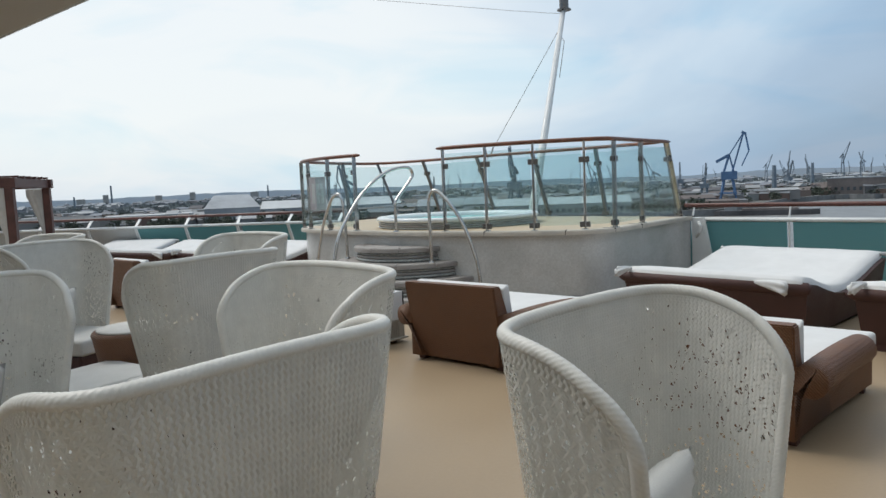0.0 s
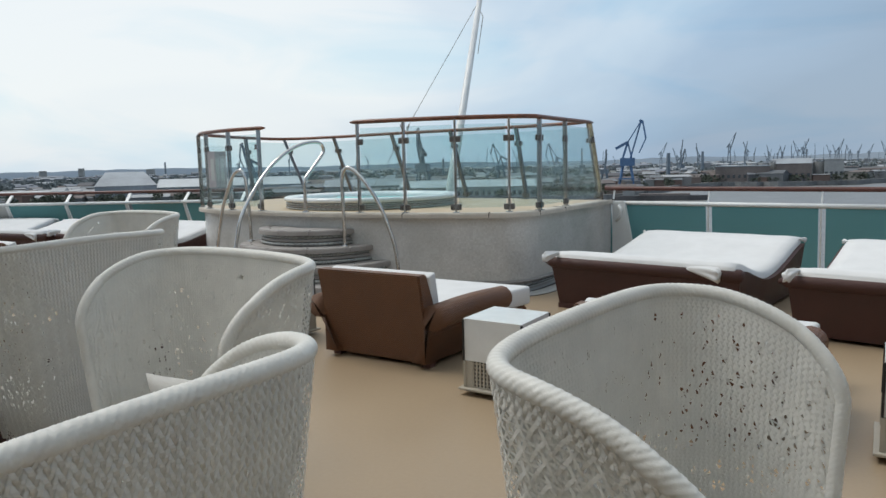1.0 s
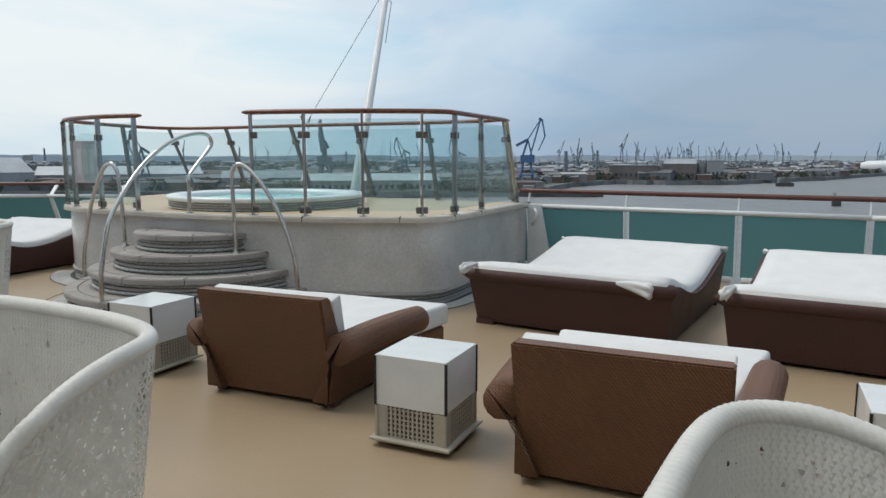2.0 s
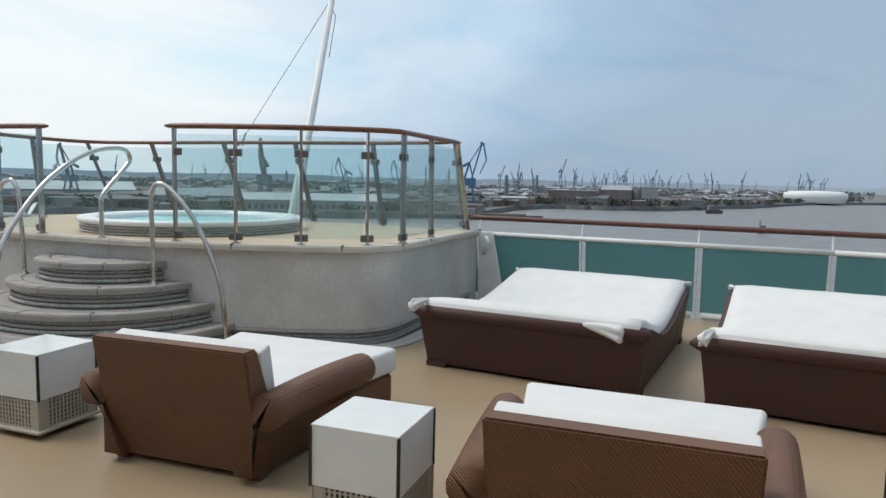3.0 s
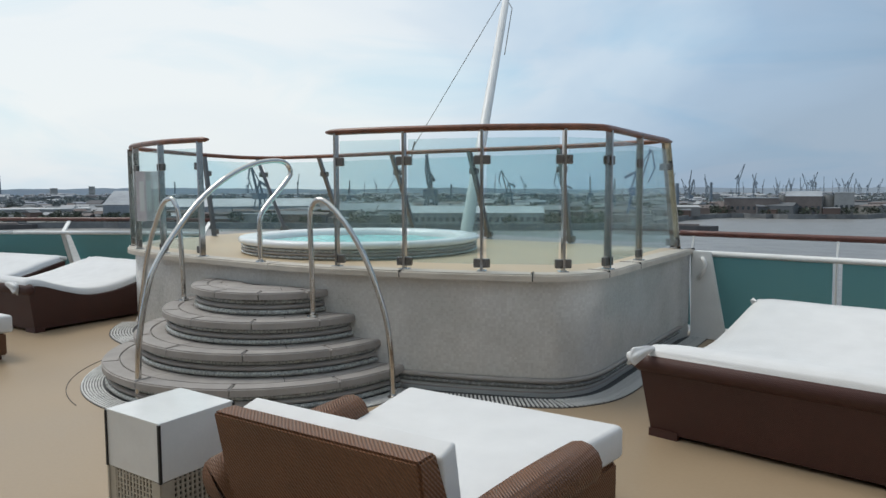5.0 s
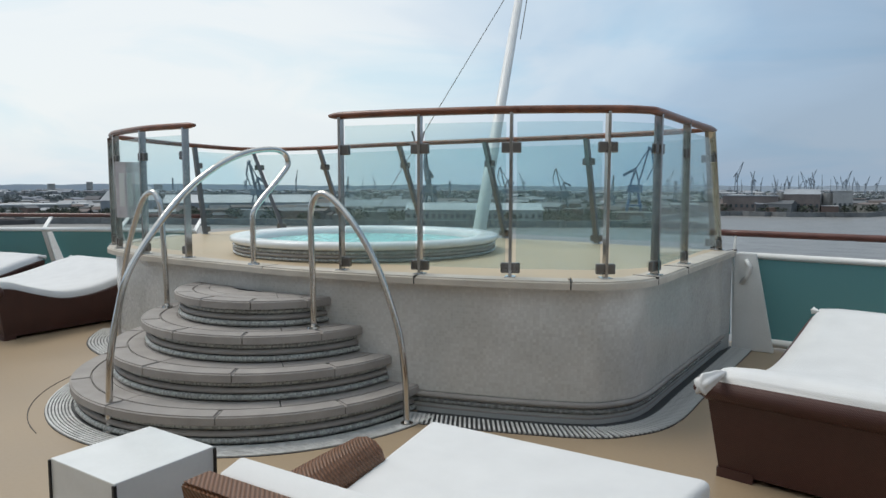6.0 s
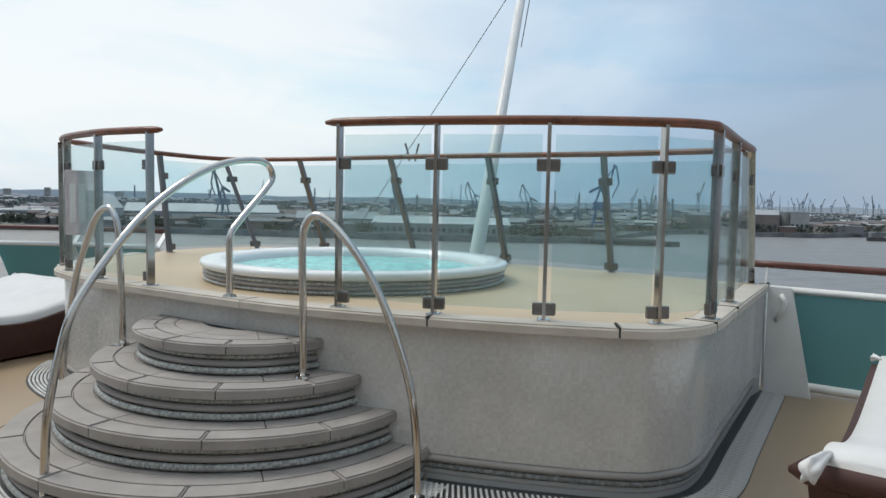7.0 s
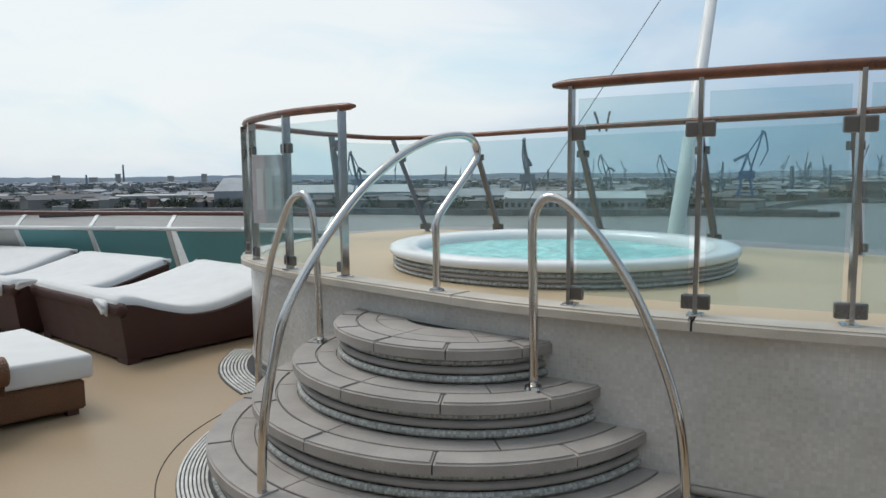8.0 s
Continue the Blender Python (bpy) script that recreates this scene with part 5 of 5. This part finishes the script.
part("drum", lathe(bmesh.new(), [(34, 0), (38, 9), (37, 15), (30, 18), (1, 19)], 40), M_WHITE, hall, "", True)
hall.scale = (1.2, 0.8, 1.0)

rr = random.Random(31)
for az, h, w in ((-33.0, 34, 18), (-30.6, 27, 22), (-28.9, 38, 16), (-25.2, 30, 20), (-22.8, 36, 15), (-18.1, 29, 24)):
    building("tower_block", az, 2500, w, 16, h, "pale hazy tower block of the far town", M_PALE, M_ROOFLIGHT, False, 4, "far tower blocks", rr.uniform(-20, 20))

# low sheds and city blocks behind, and the tree belts: too many to count
def mixed_paint(name, colours):
    """Each building takes one of the colours; large stains run over it."""
    m = mat(name, (0.3, 0.3, 0.3), rough=0.85, var=0.2, scale=0.05, fine=0.5, bump=0)
    n, l = m.node_tree.nodes, m.node_tree.links
    b = n["Principled BSDF"]
    geo, pick, mix = n.new("ShaderNodeNewGeometry"), n.new("ShaderNodeValToRGB"), n.new("ShaderNodeMix")
    pick.color_ramp.interpolation = "CONSTANT"
    for k, c in enumerate(colours):
        e = pick.color_ramp.elements[0] if k == 0 else pick.color_ramp.elements.new(k / len(colours))
        e.position, e.color = k / len(colours), (*c, 1)
    l.new(geo.outputs["Random Per Island"], pick.inputs[0])
    mix.data_type, mix.blend_type = "RGBA", "OVERLAY"
    mix.inputs[0].default_value = 0.5
    l.new(pick.outputs[0], mix.inputs[6])
    l.new(b.inputs["Base Color"].links[0].from_socket, mix.inputs[7])
    l.new(mix.outputs[2], b.inputs["Base Color"])
    return m


M_TOWN = mixed_paint("harbour_walls", [(0.20, 0.14, 0.12), (0.28, 0.27, 0.26), (0.36, 0.36, 0.34), (0.17, 0.17, 0.18), (0.26, 0.20, 0.17), (0.33, 0.31, 0.29), (0.22, 0.23, 0.24)])
M_TOPS = mixed_paint("harbour_roofs", [(0.22, 0.235, 0.25), (0.14, 0.14, 0.15), (0.36, 0.37, 0.38), (0.17, 0.14, 0.13), (0.25, 0.26, 0.28), (0.46, 0.47, 0.48), (0.16, 0.17, 0.18), (0.20, 0.17, 0.16)])
# farther rows: colours lifted and blued so that haze is painted in
M_TOWNHAZE = mixed_paint("hazed_town_walls", [(0.30, 0.31, 0.33), (0.38, 0.39, 0.40), (0.25, 0.27, 0.30), (0.33, 0.31, 0.31)])
M_TOPSHAZE = mixed_paint("hazed_town_roofs", [(0.33, 0.36, 0.39), (0.27, 0.29, 0.33), (0.46, 0.48, 0.50), (0.30, 0.33, 0.37)])
for seed, count, d0, d1, wall_mat, roof_mat, lab in ((1, 900, 22, 420, M_TOWN, M_TOPS, "brick, grey and pale harbour sheds"), (2, 1300, 420, 2200, M_TOWNHAZE, M_TOPSHAZE, "distant town blocks, paled for haze")):
    rr = random.Random(seed)
    walls, roofs = ([], []), ([], [])
    for k in range(count):
        az = rr.uniform(-56, 47)
        d = edge_at(az) + d0 + (d1 - d0) * rr.random() ** 1.3
        x, y = far(az, d)
        w, dp, h = rr.uniform(6, 15) * rr.choice((1, 1, 1.6, 2.6)), rr.uniform(7, 18), rr.uniform(3, 8.5) * (1.0 + 0.7 * (d > 1300))
        m = pose(x, y, WL + 3, 0, 0, rr.uniform(-30, 30) - az)
        top = h + (dp * rr.uniform(0.10, 0.22) if rr.random() < 0.7 else 0.6)
        for (verts, faces), pts, quads in ((walls, [(sx * w / 2, sy * dp / 2, z) for z in (0, h) for sx, sy in ((-1, -1), (1, -1), (1, 1), (-1, 1))], ((0, 1, 5, 4), (1, 2, 6, 5), (2, 3, 7, 6), (3, 0, 4, 7))),
                                           (roofs, [(-w / 2 - .4, -dp / 2 - .4, h), (w / 2 + .4, -dp / 2 - .4, h), (w / 2 + .4, dp / 2 + .4, h), (-w / 2 - .4, dp / 2 + .4, h), (-w / 2 - .2, 0, top), (w / 2 + .2, 0, top)], ((0, 1, 5, 4), (2, 3, 4, 5), (0, 4, 3), (1, 2, 5), (3, 2, 1, 0)))):
            base = len(verts)
            verts += [tuple(m @ Vector(p)) for p in pts]
            faces += [tuple(base + i for i in q) for q in quads]
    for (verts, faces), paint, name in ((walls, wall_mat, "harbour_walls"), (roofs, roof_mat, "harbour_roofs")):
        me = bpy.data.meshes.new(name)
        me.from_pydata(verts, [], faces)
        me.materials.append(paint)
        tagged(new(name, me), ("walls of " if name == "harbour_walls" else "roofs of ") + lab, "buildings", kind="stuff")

rr = random.Random(9)
# the far belt's leaf colour is paled and greyed in place of haze
M_TREEHAZE = mat("hazed_foliage", (0.19, 0.22, 0.225), rough=0.95, var=0.3, scale=0.1, fine=1, bump=0)
for far_belt, count, leaf_mat in ((False, 2600, M_TREE), (True, 2200, M_TREEHAZE)):
    verts, faces = [], []
    while len(faces) < count * 44:
        az = rr.uniform(-60, 50)
        row = rr.randrange(5)
        d = edge_at(az) + ((10, 75, 140, 240, 330)[row] + 26 * rr.random() if not far_belt else 430 + 280 * row + 90 * rr.random())
        # trees stand in broken rows
        if noise.noise(Vector((az * 0.55, row * 7.3, 40.0 * far_belt))) < -0.06 and not (36 < az < 44.5 and row < 2 and not far_belt) or (19.0 < az < 23 and row == 0):
            continue
        x, y = far(az, d)
        s = rr.uniform(2.6, 5.4) * (1.7 if far_belt else 1.0)
        for j in range(44):
            th, ph, r_ = rr.uniform(0, 6.28), rr.uniform(-0.5, 1.5), rr.uniform(0.55, 1.0)
            c = Vector((x + s * r_ * math.cos(th) * math.cos(ph), y + s * r_ * math.sin(th) * math.cos(ph), WL + 3 + s * 0.7 + s * 0.85 * r_ * math.sin(ph)))
            for q in range(3):
                verts.append(c + Vector((rr.uniform(-1, 1), rr.uniform(-1, 1), rr.uniform(-1, 1))) * s * 0.30)
            faces.append((len(verts) - 3, len(verts) - 2, len(verts) - 1))
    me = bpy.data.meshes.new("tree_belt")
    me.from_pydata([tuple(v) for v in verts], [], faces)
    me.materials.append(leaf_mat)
    tagged(new("tree_belt", me), "far belts of trees, leaf colour greyed for haze" if far_belt else "dark broken belts of trees along the banks", "trees", kind="stuff")


def beam(bm, a, b, w):
    a, b = Vector(a), Vector(b)
    d = b - a
    m = Matrix.Translation((a + b) / 2) @ d.to_track_quat("Z", "Y").to_matrix().to_4x4() @ Matrix.Diagonal((w, w, d.length, 1))
    bmesh.ops.create_cube(bm, size=1.0, matrix=m)


def jib_crane(label, material, scale):
    """A portal crane: four legs, a cab, a slanted jib with its stay."""
    ob = thing("harbour_crane", 0, 0, 0, 0, label, "crane", "harbour cranes")
    s = scale
    bm = bmesh.new()
    for x in (-5, 5):
        for y in (-5, 5):
            beam(bm, (x * s, y * s, 0), (x * 0.5 * s, y * 0.5 * s, 16 * s), 1.1 * s)
    beam(bm, (-5 * s, -5 * s, 8 * s), (5 * s, -5 * s, 8 * s), 0.9 * s)
    part("portal", bm, material, ob)
    part("cab", box(bmesh.new(), -4 * s, -4 * s, 16 * s, 5 * s, 4 * s, 21 * s), material, ob)
    # lattice jib: two chords with cross braces, tip piece folded down
    bm = bmesh.new()
    for off in (-0.9, 0.9):
        beam(bm, (2 * s, off * s, 20 * s), (8.5 * s, off * 0.5 * s, 44 * s), 0.9 * s)
    for k in range(7):
        t = k / 7
        x, z = 2 + 6.5 * t, 20 + 24 * t
        beam(bm, (x * s, -0.9 * s, z * s), ((x + 0.9) * s, 0.7 * s, (z + 3.4) * s), 0.45 * s)
    beam(bm, (7.5 * s, 0, 44.5 * s), (9.8 * s, 0, 43 * s), 1.6 * s)
    beam(bm, (9.5 * s, 0, 43.5 * s), (11.5 * s, 0, 33 * s), 1.0 * s)
    beam(bm, (11.5 * s, 0, 33 * s), (7.5 * s, 0, 24 * s), 0.7 * s)
    part("jib", bm, material, ob)
    bm = bmesh.new()
    beam(bm, (-2.5 * s, 0, 21 * s), (0.5 * s, 0, 31 * s), 1.3 * s)
    beam(bm, (3 * s, 0, 21 * s), (0.5 * s, 0, 31 * s), 0.9 * s)
    beam(bm, (0.5 * s, 0, 31 * s), (8.5 * s, 0, 44 * s), 0.7 * s)
    beam(bm, (-7 * s, 0, 27 * s), (0.5 * s, 0, 31 * s), 1.7 * s)
    part("stay_frame", bm, material, ob)
    return ob


big = jib_crane("blue harbour portal crane with a folded jib", M_BLUE, 1.2)
big.matrix_basis = pose(*far(19.95, 545), WL + 3, 0, 0, -22)
g1 = jib_crane("grey harbour portal crane with a folded jib", M_CRANE, 1.0)
g1.matrix_basis = pose(*far(9.8, 760), WL + 3, 0, 0, 160)
rr = random.Random(21)
for az, d, sc in ((18.2, 640, 0.75), (3.3, 545, 1.15), (-10.6, 600, 1.0), (14.4, 640, 0.9), (16.4, 900, 0.9), (-3.5, 900, 0.8), (24.0, 900, 0.8)):
    copy_thing(g1, pose(*far(az, d), WL + 3, 0, 0, rr.uniform(0, 360)) @ Matrix.Diagonal((sc, sc, sc, 1)))


def tower_crane():
    ob = thing("tower_crane", 0, 0, 0, 0, "thin distant grey dock crane", "crane", "distant dock cranes")
    bm = bmesh.new()
    beam(bm, (-4, 0, 0), (-1, 0, 52), 1.3)
    beam(bm, (4, 0, 0), (1, 0, 52), 1.3)
    beam(bm, (-3, 0, 14), (3, 0, 14), 1.2)
    part("tower", bm, M_CRANE, ob)
    bm = bmesh.new()
    beam(bm, (0, 0, 34), (13, 0, 74), 1.5)
    beam(bm, (-6, 0, 44), (0, 0, 52), 1.6)
    beam(bm, (0, 0, 52), (13, 0, 74), 0.6)
    part("jib", bm, M_CRANE, ob)
    return ob


tc0 = tower_crane()
tc0.matrix_basis = pose(*far(27.5, 1500), WL + 3)
for k in range(78):
    az = rr.choice((rr.uniform(21, 47), rr.uniform(21, 47), rr.gauss(33, 2.5), rr.uniform(-14, 20)))
    sc = rr.uniform(0.32, 0.85)
    copy_thing(tc0, pose(*far(az, rr.uniform(1200, 2500)), WL + 3, 0, rr.uniform(-1, 1), rr.uniform(0, 360)) @ Matrix.Diagonal((sc, sc, sc, 1)))
for az, d, h in ((23.1, 760, 30), (25.6, 1100, 34), (-28.5, 1800, 56), (-31.0, 1700, 32), (-17.0, 1900, 45), (5.0, 1300, 34)):
    x, y = far(az, d)
    ob = thing("chimney", x, y, WL + 3, 0, "thin dark works chimney on the far bank", "chimney", "chimneys")
    bm = bmesh.new()
    bmesh.ops.create_cone(bm, cap_ends=True, segments=10, radius1=2.6, radius2=1.8, depth=h, matrix=pose(0, 0, h / 2))
    part("stack", bm, M_CRANE, ob)
for k in range(7):
    x, y = far(29.2 + 0.75 * k, 750)
    ob = thing("silo", x, y, WL + 3, 0, "dull concrete grain silo on the quay", "silo", "quay silos")
    bm = bmesh.new()
    bmesh.ops.create_cone(bm, cap_ends=True, segments=16, radius1=5, radius2=5, depth=18, matrix=pose(0, 0, 9))
    part("drum", bm, M_PALE, ob)


def barge(az, d, length, turn, label):
    x, y = far(az, d)
    ob = thing("barge", x, y, WL, -az + turn, label, "ship", "moored vessels")
    L, W = length / 2, length * 0.09
    bm = bmesh.new()
    prism(bm, [(-L, -W * .7), (-L * .9, -W), (L * .8, -W), (L, 0), (L * .8, W), (-L * .9, W), (-L, W * .7)], -0.5, 3.2)
    part("hull", bm, M_SHIPHULL, ob, "dark hull")
    part("wheelhouse", box(bmesh.new(), -L * .8, -W * .6, 3.2, -L * .55, W * .6, 7.5), M_PALE, ob, "pale wheelhouse")
    part("hatch", box(bmesh.new(), -L * .45, -W * .7, 3.2, L * .6, W * .7, 4.4), M_BRICK, ob, "rust-brown hatch cover")


barge(22.6, 470, 60, 4, "dark moored cargo barge with a pale wheelhouse")
barge(39.5, 700, 16, 20, "small launch far out on the river")
barge(43.0, 430, 8, 60, "small boat far out on the river")
barge(-30, 560, 80, 3, "dark moored cargo barge at the bank")
